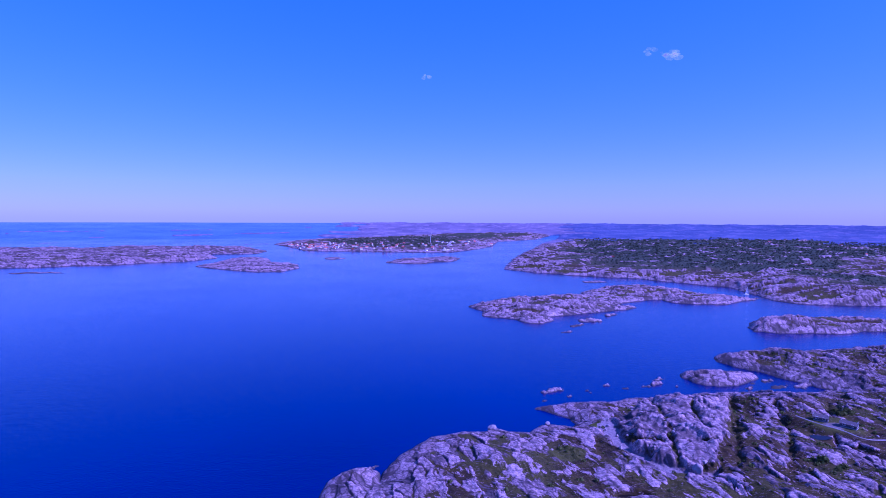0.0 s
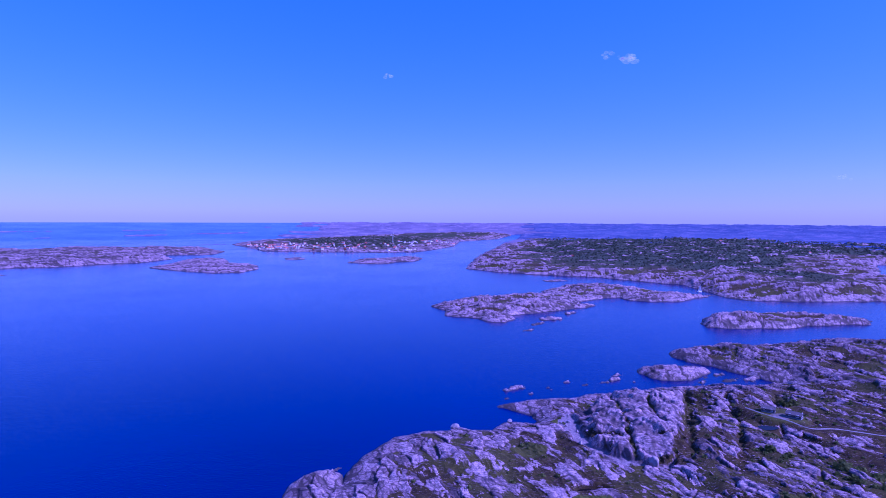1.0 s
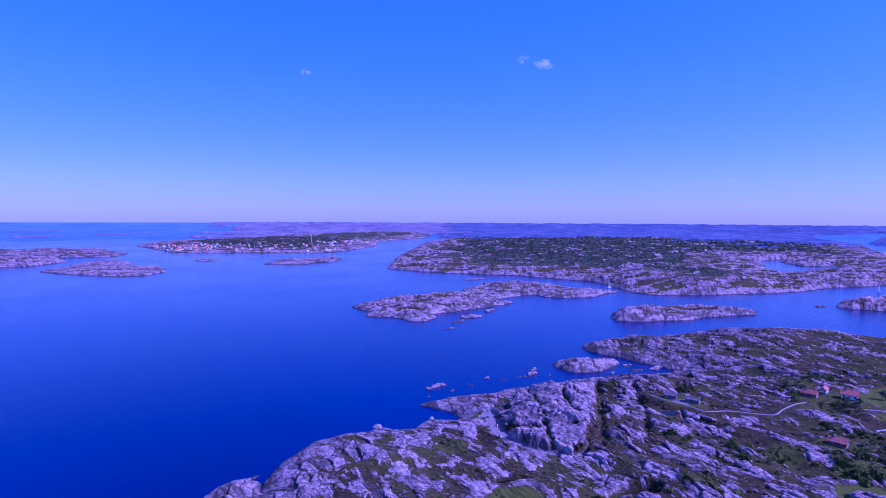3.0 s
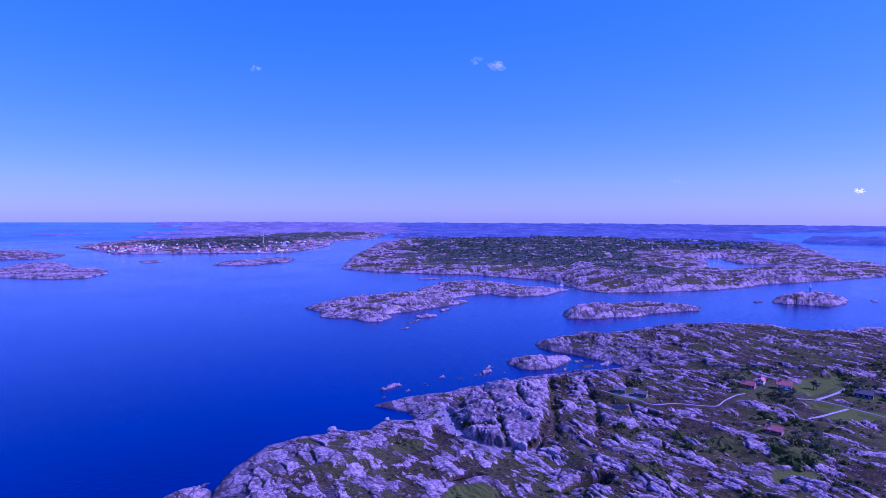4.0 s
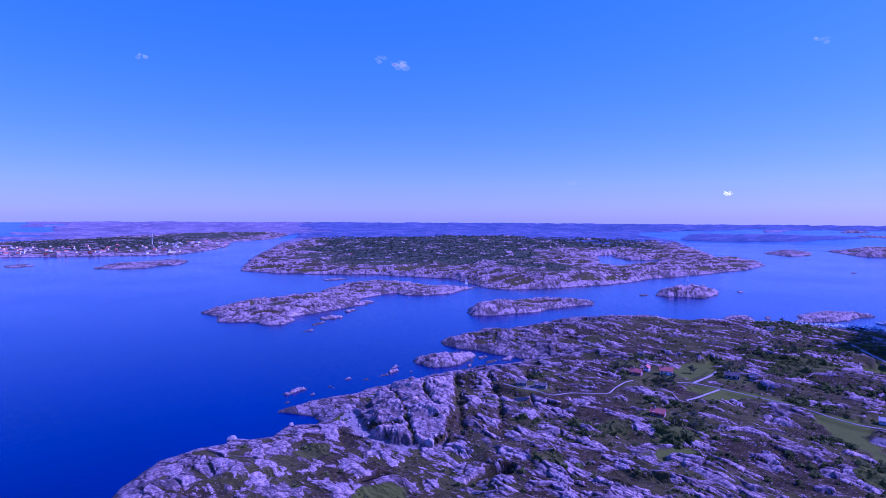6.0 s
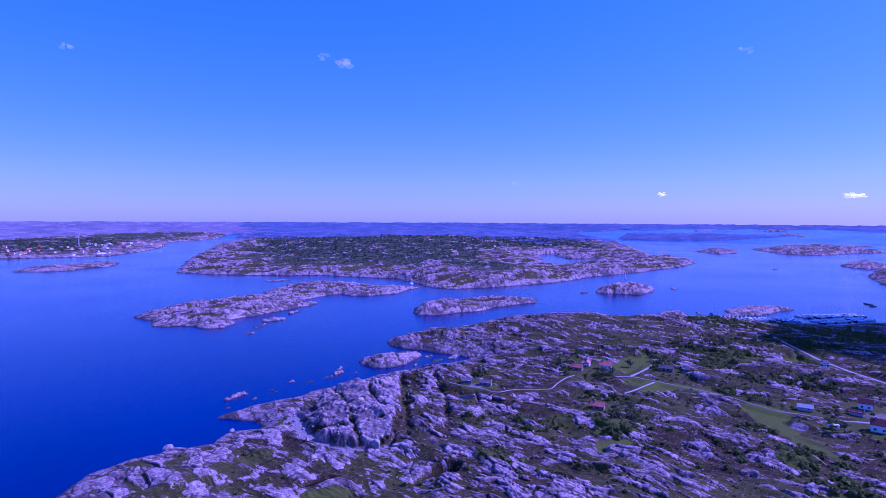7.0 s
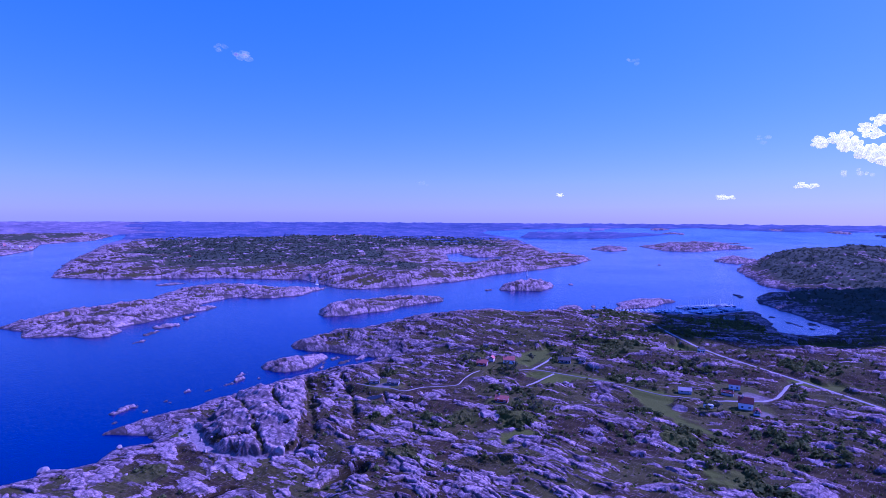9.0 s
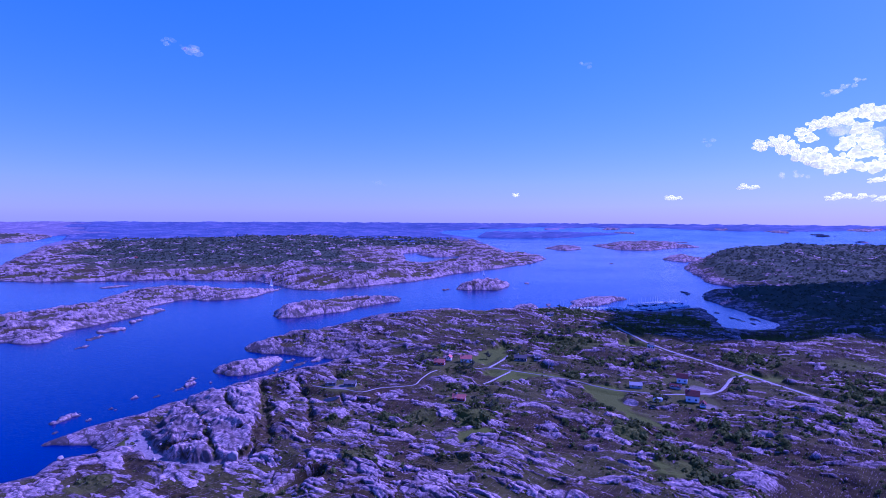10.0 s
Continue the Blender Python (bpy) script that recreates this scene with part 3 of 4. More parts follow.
def disc(radius, n):
    """A square grid drawn onto a disc."""
    u, v = np.meshgrid(np.linspace(-1, 1, n), np.linspace(-1, 1, n), indexing="ij")
    i = np.arange(n * n).reshape(n, n)
    quads = np.stack([i[:-1, :-1], i[1:, :-1], i[1:, 1:], i[:-1, 1:]], -1).reshape(-1, 4)
    return (radius * u * np.sqrt(1 - v * v / 2)).ravel(), (radius * v * np.sqrt(1 - u * u / 2)).ravel(), quads


INNER = disc(185.3, 170)

LABELS = {
    "ground": "bare grey-pink granite headland with heath, grass and bushes in its hollows",
    "mainland": "low wooded mainland with bare granite shores",
    "outer_coast": "low bare rocky coast far behind the town, tinted with haze",
    "backdrop": "low coast along the horizon, blue haze put into its colour",
    "town_peninsula": "low peninsula of bare rock and trees under a white town",
}
store = collections.defaultdict(list)
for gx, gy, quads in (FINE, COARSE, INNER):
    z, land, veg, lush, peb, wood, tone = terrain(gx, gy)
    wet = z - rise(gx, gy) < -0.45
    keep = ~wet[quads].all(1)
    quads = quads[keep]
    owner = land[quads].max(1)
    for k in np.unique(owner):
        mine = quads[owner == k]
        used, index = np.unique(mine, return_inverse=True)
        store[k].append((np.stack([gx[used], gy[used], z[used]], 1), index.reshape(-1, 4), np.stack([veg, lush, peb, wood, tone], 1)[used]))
for k, pieces in store.items():
    start, pts, faces, values = 0, [], [], []
    for p, q, a in pieces:
        pts.append(p), faces.append(q + start), values.append(a)
        start += len(p)
    pts, faces, values = np.concatenate(pts), np.concatenate(faces), np.concatenate(values)
    name = LANDS[k][0] if k < len(LANDS) else "skerry"
    short = name if name in LABELS else ("island" if name.startswith("isl") else "skerry")
    ob = sheet(short, pts, faces, HAZE if name in ("backdrop", "island_far") else HAZED_ROCK if name == "outer_coast" or (name == "skerry" and pts[:, 1].mean() > 2300) else GROUND)
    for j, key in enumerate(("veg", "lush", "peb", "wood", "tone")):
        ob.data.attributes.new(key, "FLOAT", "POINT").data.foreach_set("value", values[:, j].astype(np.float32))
    if name in LABELS:
        tagged(ob, LABELS[name], "ground", kind="structure")
    elif short == "island":
        tagged(ob, "bare granite island with sparse heath in the sea", "island", "islands of the archipelago")
    else:
        tagged(ob, "small bare granite skerry just above the water", "skerry", "skerries")

# ---- water ----
wx, wy, wq = polar(np.linspace(-180, 180, 181), np.concatenate([[0.5], np.geomspace(30, 3400, 40), np.linspace(3480, 4950, 12)]))
tagged(sheet("water", np.stack([wx, wy, rise(wx, wy)], 1), wq, SEA), "deep blue rippled sea", "water", kind="structure")
for cx, cy, r, s in POOLS:
    bm = bmesh.new()
    bmesh.ops.create_circle(bm, cap_ends=True, segments=32, radius=1)
    for v in bm.verts:
        k = 1.05 + 0.12 * math.sin(3 * math.atan2(v.co.y, v.co.x) + cx)
        v.co = (cx + v.co.x * r * k, cy + v.co.y * s * k, pool_level(cx, cy))
    tagged(part("pond", bm, POOL), "small dark still pool between the rocks", "pond", kind="structure")

# ---- ways: gravel strips draped over the ground ----
GRAVEL = plain("pale_gravel", (0.29, 0.255, 0.235), 0.95, 0, 0.2, 0.8)


def resample(line, step):
    out = [Vector(line[0])]
    for a, b in zip(line[:-1], line[1:]):
        a, b = Vector(a), Vector(b)
        n = max(1, int((b - a).length / step))
        out += [a.lerp(b, (k + 1) / n) for k in range(n)]
    return out


def way_strip(name, line, half, label):
    pts = resample(line, 2.0)
    for _ in range(4):
        pts = [pts[0]] + [(a + b * 2 + c) / 4 for a, b, c in zip(pts[:-2], pts[1:-1], pts[2:])] + [pts[-1]]
    rows = []
    for k, p in enumerate(pts):
        t = (pts[min(k + 1, len(pts) - 1)] - pts[max(k - 1, 0)]).normalized()
        n = Vector((-t.y, t.x))
        w = half * (1 + 0.12 * math.sin(k * 0.7) + 0.08 * math.sin(k * 1.9))
        rows.append([p + n * w * s for s in (-1, -0.5, 0, 0.5, 1)])
    flat = np.array([[v.x, v.y] for r in rows for v in r])
    z = terrain(flat[:, 0], flat[:, 1])[0] + np.tile([-0.1, 0.22, 0.28, 0.22, -0.1], len(rows))
    i = np.arange(len(flat)).reshape(-1, 5)
    quads = np.stack([i[:-1, :-1], i[1:, :-1], i[1:, 1:], i[:-1, 1:]], -1).reshape(-1, 4)
    return tagged(sheet(name, np.column_stack([flat, z]), quads, GRAVEL), label, "road", kind="structure")


way_strip("road", ROAD, 1.6, "pale gravel country road across the headland")
way_strip("drive", DRIVE, 1.2, "pale gravel drive up to the white houses")
way_strip("track", TRACK, 0.6, "narrow pale gravel track along the meadow")
way_strip("track", TRACK_END, 1.1, "short gravel track to the red-roofed house")
way_strip("track", TRACK_SIDE, 0.9, "short pale gravel track into the meadow")
way_strip("footpath", FOOTPATH, 0.5, "worn pale path between the rocks")

# ---- houses ----
WHITE = plain("white_boards", (0.78, 0.77, 0.75), 0.6, 0, 0.05)
CREAM = plain("cream_boards", (0.66, 0.60, 0.48), 0.6, 0, 0.06)
RED = plain("falu_red_boards", (0.26, 0.05, 0.035), 0.75, 0, 0.15)
DARK = plain("tarred_boards", (0.035, 0.035, 0.04), 0.7, 0, 0.2)
GREY = plain("weathered_grey_boards", (0.10, 0.095, 0.095), 0.75, 0, 0.15)
BLUE_GREY = plain("pale_grey_boards", (0.44, 0.42, 0.42), 0.65, 0, 0.08)
TILE = plain("red_clay_tiles", (0.46, 0.15, 0.10), 0.8, 0, 0.25, 1.5)
BROWN_TILE = plain("brown_red_tiles", (0.15, 0.05, 0.038), 0.8, 0, 0.25, 1.5)
SLATE = plain("grey_roof_sheet", (0.13, 0.11, 0.10), 0.9, 0.0, 0.15)
PALE_ROOF = plain("pale_roof_sheet", (0.36, 0.32, 0.30), 0.7, 0.0, 0.1)
PANE, _n, _l, _p = material("window_glass")
_p.inputs["Base Color"].default_value = (0.02, 0.025, 0.03, 1)
_p.inputs["Roughness"].default_value = 0.05
STONE = plain("foundation_stone", (0.3, 0.28, 0.27), 0.9)


def box(bm, x0, y0, z0, x1, y1, z1):
    vs = [bm.verts.new((x, y, z)) for z in (z0, z1) for x, y in ((x0, y0), (x1, y0), (x1, y1), (x0, y1))]
    for f in ((3, 2, 1, 0), (4, 5, 6, 7), (0, 1, 5, 4), (1, 2, 6, 5), (2, 3, 7, 6), (3, 0, 4, 7)):
        bm.faces.new([vs[k] for k in f])
    return bm


def ring_wheel(r, thick, sides=16):
    bm = bmesh.new()
    rims = [[bm.verts.new((q * math.cos(k * math.tau / sides), q * math.sin(k * math.tau / sides), z)) for k in range(sides)] for q, z in ((r * 0.9, -thick / 2), (r, -thick * 0.3), (r, thick * 0.3), (r * 0.9, thick / 2))]
    for a, b in zip(rims[:-1], rims[1:]):
        for k in range(sides):
            bm.faces.new((a[k], a[(k + 1) % sides], b[(k + 1) % sides], b[k]))
    bm.faces.new(rims[0][::-1]), bm.faces.new(rims[-1])
    return bm


def gable_wall(l, w, h, top):
    bm = bmesh.new()
    a, b = l / 2, w / 2
    prof = [(-b, 0), (b, 0), (b, h), (0, top - 0.05), (-b, h)]
    ends = [[bm.verts.new((x, y, z)) for y, z in prof] for x in (-a, a)]
    bm.faces.new(ends[0][::-1]), bm.faces.new(ends[1])
    for k in range(5):
        bm.faces.new((ends[0][k], ends[0][(k + 1) % 5], ends[1][(k + 1) % 5], ends[1][k]))
    return bm


def gable_roof(l, w, h, top, over=0.45, thick=0.22):
    bm = bmesh.new()
    a, b = l / 2 + over, w / 2
    slope = (top - h) / b
    e, ez = b + over, h - slope * over
    prof = [(-e, ez), (0, top), (e, ez), (e, ez + thick), (0, top + thick), (-e, ez + thick)]
    ends = [[bm.verts.new((x, y, z)) for y, z in prof] for x in (-a, a)]
    for k in range(6):
        bm.faces.new((ends[0][k], ends[0][(k + 1) % 6], ends[1][(k + 1) % 6], ends[1][k]))
    for s in (0, 1):
        v = ends[s]
        bm.faces.new((v[0], v[1], v[4], v[5])), bm.faces.new((v[1], v[2], v[3], v[4]))
    bmesh.ops.recalc_face_normals(bm, faces=bm.faces)
    return bm


def window_mesh():
    bm = bmesh.new()
    for x0, x1, z0, z1 in ((-0.65, -0.53, 0, 1.3), (0.53, 0.65, 0, 1.3), (-0.53, 0.53, 1.2, 1.3), (-0.53, 0.53, 0, 0.1), (-0.04, 0.04, 0.1, 1.2)):
        box(bm, x0, -0.06, z0, x1, 0.05, z1)
    return bm


def house(label, l, w, h, top, wall, roof, storeys=1, chimney=True, porch=False, dormer=False):
    l, w, h, top = l * 0.8, w * 0.8, h * 0.82, top * 0.78
    body = new("house")
    body.empty_display_size = 0.5
    part("foundation", box(bmesh.new(), -l / 2 - 0.05, -w / 2 - 0.05, -1.2, l / 2 + 0.05, w / 2 + 0.05, 0.35), STONE, body)
    part("wall", gable_wall(l, w, h, top), wall, body)
    r = part("roof", gable_roof(l, w, h, top), roof, body)
    if chimney:
        part("chimney", box(bmesh.new(), l * 0.18, -0.4, top - 0.8, l * 0.18 + 0.7, 0.35, top + 1.1), STONE, r)
    trim = DARK if wall is WHITE and roof is SLATE else WHITE
    frame_mesh = pane_mesh = None
    spots = []
    n = max(2, int(l / 2.6))
    for level in range(storeys):
        for side in (-1, 1):
            for k in range(n):
                if level == 0 and side == -1 and k == n // 2:
                    continue
                spots.append(((k + 0.5) * l / n - l / 2, side * w / 2, 0.95 + 2.6 * level, 0 if side < 0 else 180))
    for side in (-1, 1):
        for k in (-1, 1):
            spots.append((side * l / 2, k * w * 0.22, 0.95, 90 * side))
        spots.append((side * l / 2, 0, h + 0.1, 90 * side))
    for x, y, z, turn in spots:
        if frame_mesh is None:
            f = part("window", window_mesh(), trim, body)
            g = part("pane", box(bmesh.new(), -0.53, -0.03, 0.1, 0.53, 0.03, 1.2), PANE, f)
            frame_mesh, pane_mesh = f.data, g.data
        else:
            f, g = new("window", frame_mesh), new("pane", pane_mesh)
            f.parent, g.parent = body, f
        f.matrix_basis = pose(x, y, z, 0, 0, turn)
    part("door", box(bmesh.new(), -0.5, -w / 2 - 0.07, 0.3, 0.5, -w / 2 + 0.05, 2.35), DARK, body)
    if porch:
        part("veranda", box(bmesh.new(), -l * 0.3, -w / 2 - 2.6, -0.8, l * 0.3, -w / 2, 0.3), WHITE, body)
        part("veranda_roof", box(bmesh.new(), -l * 0.22, -w / 2 - 2.2, 2.6, l * 0.22, -w / 2 - 0.01, 2.8), roof, body)
        for px in (-l * 0.2, l * 0.2):
            part("post", box(bmesh.new(), px - 0.08, -w / 2 - 2.1, 0.3, px + 0.08, -w / 2 - 1.95, 2.6), WHITE, body)
    if dormer:
        d = part("dormer", box(bmesh.new(), -1.6, -w / 2 + 0.4, h, 1.6, 0, top - 0.35), WHITE, body)
        part("dormer_roof", box(bmesh.new(), -1.9, -w / 2 + 0.1, top - 0.35, 1.9, 0.1, top - 0.15), roof, d)
        part("dormer_window", box(bmesh.new(), -1.1, -w / 2 + 0.34, h + 0.35, 1.1, -w / 2 + 0.42, top - 0.7), PANE, d)
    return tagged(body, label, "house", "houses on the headland")


# x, y, heading of the long side, then the house
HOMES = [
    (289, 279, 152, ("red-tiled wooden house with dark red walls among bushes", 9, 6, 2.7, 5.2, RED, TILE)),
    (308, 270, 142, ("white wooden house with a bright red tiled roof", 10, 6.5, 3.8, 6.6, WHITE, TILE, 1, True, True)),
    (302, 282, 60, ("white wooden annex with a red tiled roof", 6, 4.5, 2.5, 4.4, WHITE, TILE, 1, False)),
    (239, 214, 150, ("low dark cottage with a red tiled roof", 9, 5.5, 2.4, 4.6, RED, TILE)),
    (203, 293, 130, ("grey boarded cabin with a dark sheet roof on bare rock", 8, 5, 2.4, 3.9, GREY, SLATE, 1, False)),
    (211, 283, 140, ("grey boarded cabin with a dark sheet roof on bare rock", 9, 5.5, 2.4, 4.0, GREY, SLATE, 1, False)),
    (449, 190, 120, ("small tall white house beside the gravel road", 5, 4.5, 4.6, 6.6, WHITE, SLATE, 1, False)),
    (335, 115, 158, ("large white house with a brown-red roof and dormer", 9, 6.5, 5.0, 8.2, WHITE, BROWN_TILE, 1, True, True, True)),
    (329, 107, 70, ("white wing with a brown-red tiled roof", 5, 4, 2.5, 4.4, WHITE, BROWN_TILE, 1, False)),
    (369, 134, 160, ("white house with a steep brown-red roof and dormer", 8, 5.5, 4.6, 7.4, WHITE, BROWN_TILE, 1, False, True, True)),
    (353, 132, 165, ("long low house with pale walls and a brown roof", 8, 4, 2.2, 3.6, BLUE_GREY, BROWN_TILE, 1, False)),
    (337, 151, 150, ("pale grey boarded barn with a pale sheet roof", 9, 5, 2.6, 4.4, BLUE_GREY, PALE_ROOF, 1, False)),
    (341, 244, 150, ("black-stained wooden house among dark trees", 11, 6, 2.9, 5.2, DARK, SLATE)),
    (349, 234, 150, ("black-stained wooden shed with a dark roof", 6, 4, 2.3, 3.8, DARK, SLATE, 1, False)),
    (255, 23, 175, ("red boarded barn with a red tiled roof", 9, 6, 2.8, 5.0, RED, TILE, 1, False)),
    (333, 318, 140, ("small grey hut with a dark roof on the rock", 5, 4, 2.2, 3.6, GREY, SLATE, 1, False)),
    (586, 436, 125, ("white boathouse with a pale roof at the water", 9, 5, 2.6, 4.2, WHITE, PALE_ROOF, 1, False)),
    (512, 330, 130, ("white cottage with a grey roof on the slope", 8, 5.5, 2.6, 4.5, WHITE, SLATE, 1, False)),
    (690, 262, 140, ("pale boarded harbour shed with a grey roof", 14, 7, 3.2, 5.0, BLUE_GREY, SLATE, 1, False)),
    (655, 285, 140, ("dark red boathouse beside the marina", 10, 6, 3.0, 4.8, RED, SLATE, 1, False)),
]
for x, y, heading, spec in HOMES:
    ob = house(*spec)
    z = terrain(np.array([x]), np.array([y]))[0][0]
    # the front, at -y, looks back towards the drone
    ob.matrix_basis = pose(x, y, z + 0.1, 0, 0, 90 - heading + 180)

# ---- a caravan beside the track ----
caravan = new("caravan")
shell = box(bmesh.new(), -2.6, -1.1, 0.55, 2.6, 1.1, 2.7)
bmesh.ops.bevel(shell, geom=shell.edges[:], offset=0.35, segments=3, affect="EDGES")
part("body", shell, WHITE, caravan)
part("window", box(bmesh.new(), -1.6, -1.13, 1.4, 1.4, -1.08, 2.1), PANE, caravan)
for sy in (-1, 1):
    w = part("wheel", ring_wheel(0.32, 0.2), DARK, caravan)
    w.matrix_basis = pose(0, sy * 0.95, 0.32, 90, 0, 0)
part("drawbar", box(bmesh.new(), 2.5, -0.08, 0.45, 3.9, 0.08, 0.6), DARK, caravan)
caravan.matrix_basis = pose(319, 129, terrain(np.array([319.0]), np.array([129.0]))[0][0] + 0.02, 0, 0, -60)
tagged(caravan, "white caravan parked on the grass by the track", "caravan")

# ---- boulders ----
BOULDER = plain("grey_granite_block", (0.33, 0.27, 0.255), 0.9, 0, 0.3, 0.9)


def boulder(seed):
    bm = bmesh.new()
    bmesh.ops.create_icosphere(bm, subdivisions=3, radius=1)
    q = random.Random(seed)
    cuts = [(Vector((q.gauss(0, 1), q.gauss(0, 1), q.gauss(0, 0.7))).normalized(), q.uniform(0.55, 0.8)) for _ in range(9)]
    for v in bm.verts:
        for n, lim in cuts:
            over = v.co.dot(n) - lim
            if over > 0:
                v.co -= n * over
        v.co += v.co.normalized() * 0.07 * noise.fractal(v.co * 2.2 + Vector((seed, 0, 0)), 1.0, 2.0, 3)
        v.co.z *= 0.72
    return tagged(part("boulder", bm, BOULDER), "angular grey granite boulder lying on the rock", "boulder", "boulders on the shore")


STONES = [boulder(k) for k in range(4)]
rb = random.Random(3)
places = [(113, 240, 3.2), (28, 306, 2.6), (40, 306, 2.0), (118, 244, 1.6), (86, 262, 1.2), (91, 300, 1.3), (60, 311, 1.8)]
places += [(rb.uniform(86, 122), rb.uniform(238, 312), rb.uniform(0.5, 1.2)) for _ in range(14)]
places += [(rb.uniform(-20, 90), rb.uniform(255, 330), rb.uniform(0.4, 0.9)) for _ in range(7)]
places += [(rb.uniform(95, 270), rb.uniform(230, 370), rb.uniform(0.4, 1.0)) for _ in range(14)]
pz = terrain(np.array([p[0] for p in places]), np.array([p[1] for p in places]))[0]
laid = set()
for k, ((x, y, r), z) in enumerate(zip(places, pz)):
    if z < 0.8:
        continue
    m = pose(x, y, z + r * 0.25, rb.uniform(-15, 15), rb.uniform(-15, 15), rb.uniform(0, 360))
    i = k % 4
    ob = copy_thing(STONES[i], m) if i in laid else STONES[i]
    laid.add(i)
    ob.matrix_basis = m @ Matrix.Diagonal((r, r * rb.uniform(0.7, 1.0), r, 1))

# ---- town across the sound ----
def town_house(label, l, w, h, top, wall, roof):
    l, w, h, top = l * 0.72, w * 0.72, h * 0.6, top * 0.6
    body = new("town_house")
    part("wall", gable_wall(l, w, h, top), wall, body)
    part("roof", gable_roof(l, w, h, top), roof, body)
    win = None
    for side in (-1, 1):
        for k in range(3):
            if win is None:
                q = part("window", box(bmesh.new(), -0.7, -0.08, 0, 0.7, 0.08, 1.5), PANE, body)
                win = q.data
            else:
                q = new("window", win)
                q.parent = body
            q.matrix_basis = pose((k - 1) * l * 0.3, side * w / 2, h * 0.5)
    return tagged(body, label, "house", "houses of the far town")


TYPES = [
    town_house("white wooden town house with a red tiled roof", 13, 8, 6.5, 10.5, WHITE, TILE),
    town_house("white wooden town house with a grey roof", 12, 8, 6.0, 9.5, WHITE, PALE_ROOF),
    town_house("cream wooden town house with a red tiled roof", 15, 9, 6.5, 10.5, CREAM, TILE),
    town_house("red wooden town house with a tiled roof", 12, 8, 5.5, 9.0, RED, TILE),
    town_house("long pale harbour hall with a flat-pitched roof", 34, 14, 7.0, 9.0, WHITE, PALE_ROOF),
]
rnd = random.Random(11)
spots = []
for k in range(75):
    spots.append((rnd.uniform(-640, -380), rnd.uniform(1990, 2330), rnd.choice((0, 0, 1, 1, 2, 2, 3))))
for k in range(45):
    spots.append((rnd.uniform(-400, 40), rnd.uniform(1950, 2330), rnd.choice((0, 1, 1, 2, 3))))
for k in range(26):
    spots.append((rnd.uniform(-60, 230), rnd.uniform(2330, 2560), rnd.choice((0, 1, 1, 2))))
spots += [(-60, 1935, 4), (10, 1950, 4), (40, 2470, 4), (110, 2480, 4), (-10, 2500, 4), (-700, 2130, 1), (-685, 2120, 0), (-320, 1965, 3)]
for k in range(14):
    r, a = rnd.uniform(1500, 3000), radians(rnd.uniform(14, 48))
    spots.append((r * math.sin(a), r * math.cos(a), rnd.choice((0, 1, 2, 3))))
spots[:154] = [(x * 1.05, y * 1.05, kind) for x, y, kind in spots[:154]]
sx, sy = np.array([s[0] for s in spots]), np.array([s[1] for s in spots])
sz, sland = terrain(sx, sy)[:2]
first = {}
for (x, y, kind), z, land in zip(spots, sz, sland):
    if z < 1.5:
        continue
    m = pose(x, y, z - 0.3, 0, 0, rnd.choice((20, 25, 110, 115, 70, 160)) + rnd.uniform(-8, 8))
    if kind not in first:
        first[kind] = TYPES[kind]
        TYPES[kind].matrix_basis = m
    else:
        copy_thing(TYPES[kind], m)

# ---- wind turbine over the town ----
def ring(bm, profile, sides=20):
    loops = [[bm.verts.new((r * math.cos(k * math.tau / sides), r * math.sin(k * math.tau / sides), z)) for k in range(sides)] for r, z in profile]
    for a, b in zip(loops[:-1], loops[1:]):
        for k in range(sides):
            bm.faces.new((a[k], a[(k + 1) % sides], b[(k + 1) % sides], b[k]))
    bm.faces.new(loops[0][::-1]), bm.faces.new(loops[-1])
    return bm


CONCRETE = plain("pale_concrete", (0.6, 0.58, 0.55), 0.85, 0, 0.1, 0.6)
turbine = new("wind_turbine")
part("shaft", ring(bmesh.new(), [(1.7, -2), (1.5, 10), (1.0, 34)]), CONCRETE, turbine)
part("nacelle", box(bmesh.new(), -1.2, -2.6, 33.6, 1.2, 3.0, 36.2), CONCRETE, turbine)
hub = part("hub", ring(bmesh.new(), [(0.5, -0.9), (1.0, -0.4), (1.0, 0.6)], 12), CONCRETE, turbine)
hub.matrix_basis = pose(0, -2.9, 35, 90, 0, 0)
for k in range(3):
    bm = bmesh.new()
    rows = []
    for w, h, z in ((0.5, 0.4, 0.6), (1.0, 0.22, 2.6), (0.7, 0.14, 8.0), (0.25, 0.06, 14.0)):
        rows.append([bm.verts.new(c) for c in ((-w * 0.4, -h, z), (w * 0.6, -h * 0.3, z), (w, h * 0.2, z), (-w * 0.4, h, z))])
    for a, b in zip(rows[:-1], rows[1:]):
        for q in range(4):
            bm.faces.new((a[q], a[(q + 1) % 4], b[(q + 1) % 4], b[q]))
    bm.faces.new(rows[0][::-1]), bm.faces.new(rows[-1])
    part("blade", bm, CONCRETE, turbine).matrix_basis = pose(0, -3.1, 35, 0, 120 * k + 15, 0)
turbine.matrix_basis = pose(-56, 2509, terrain(np.array([-56.0]), np.array([2509.0]))[0][0], 0, 0, 12)
tagged(turbine, "white wind turbine standing still above the town", "wind turbine")

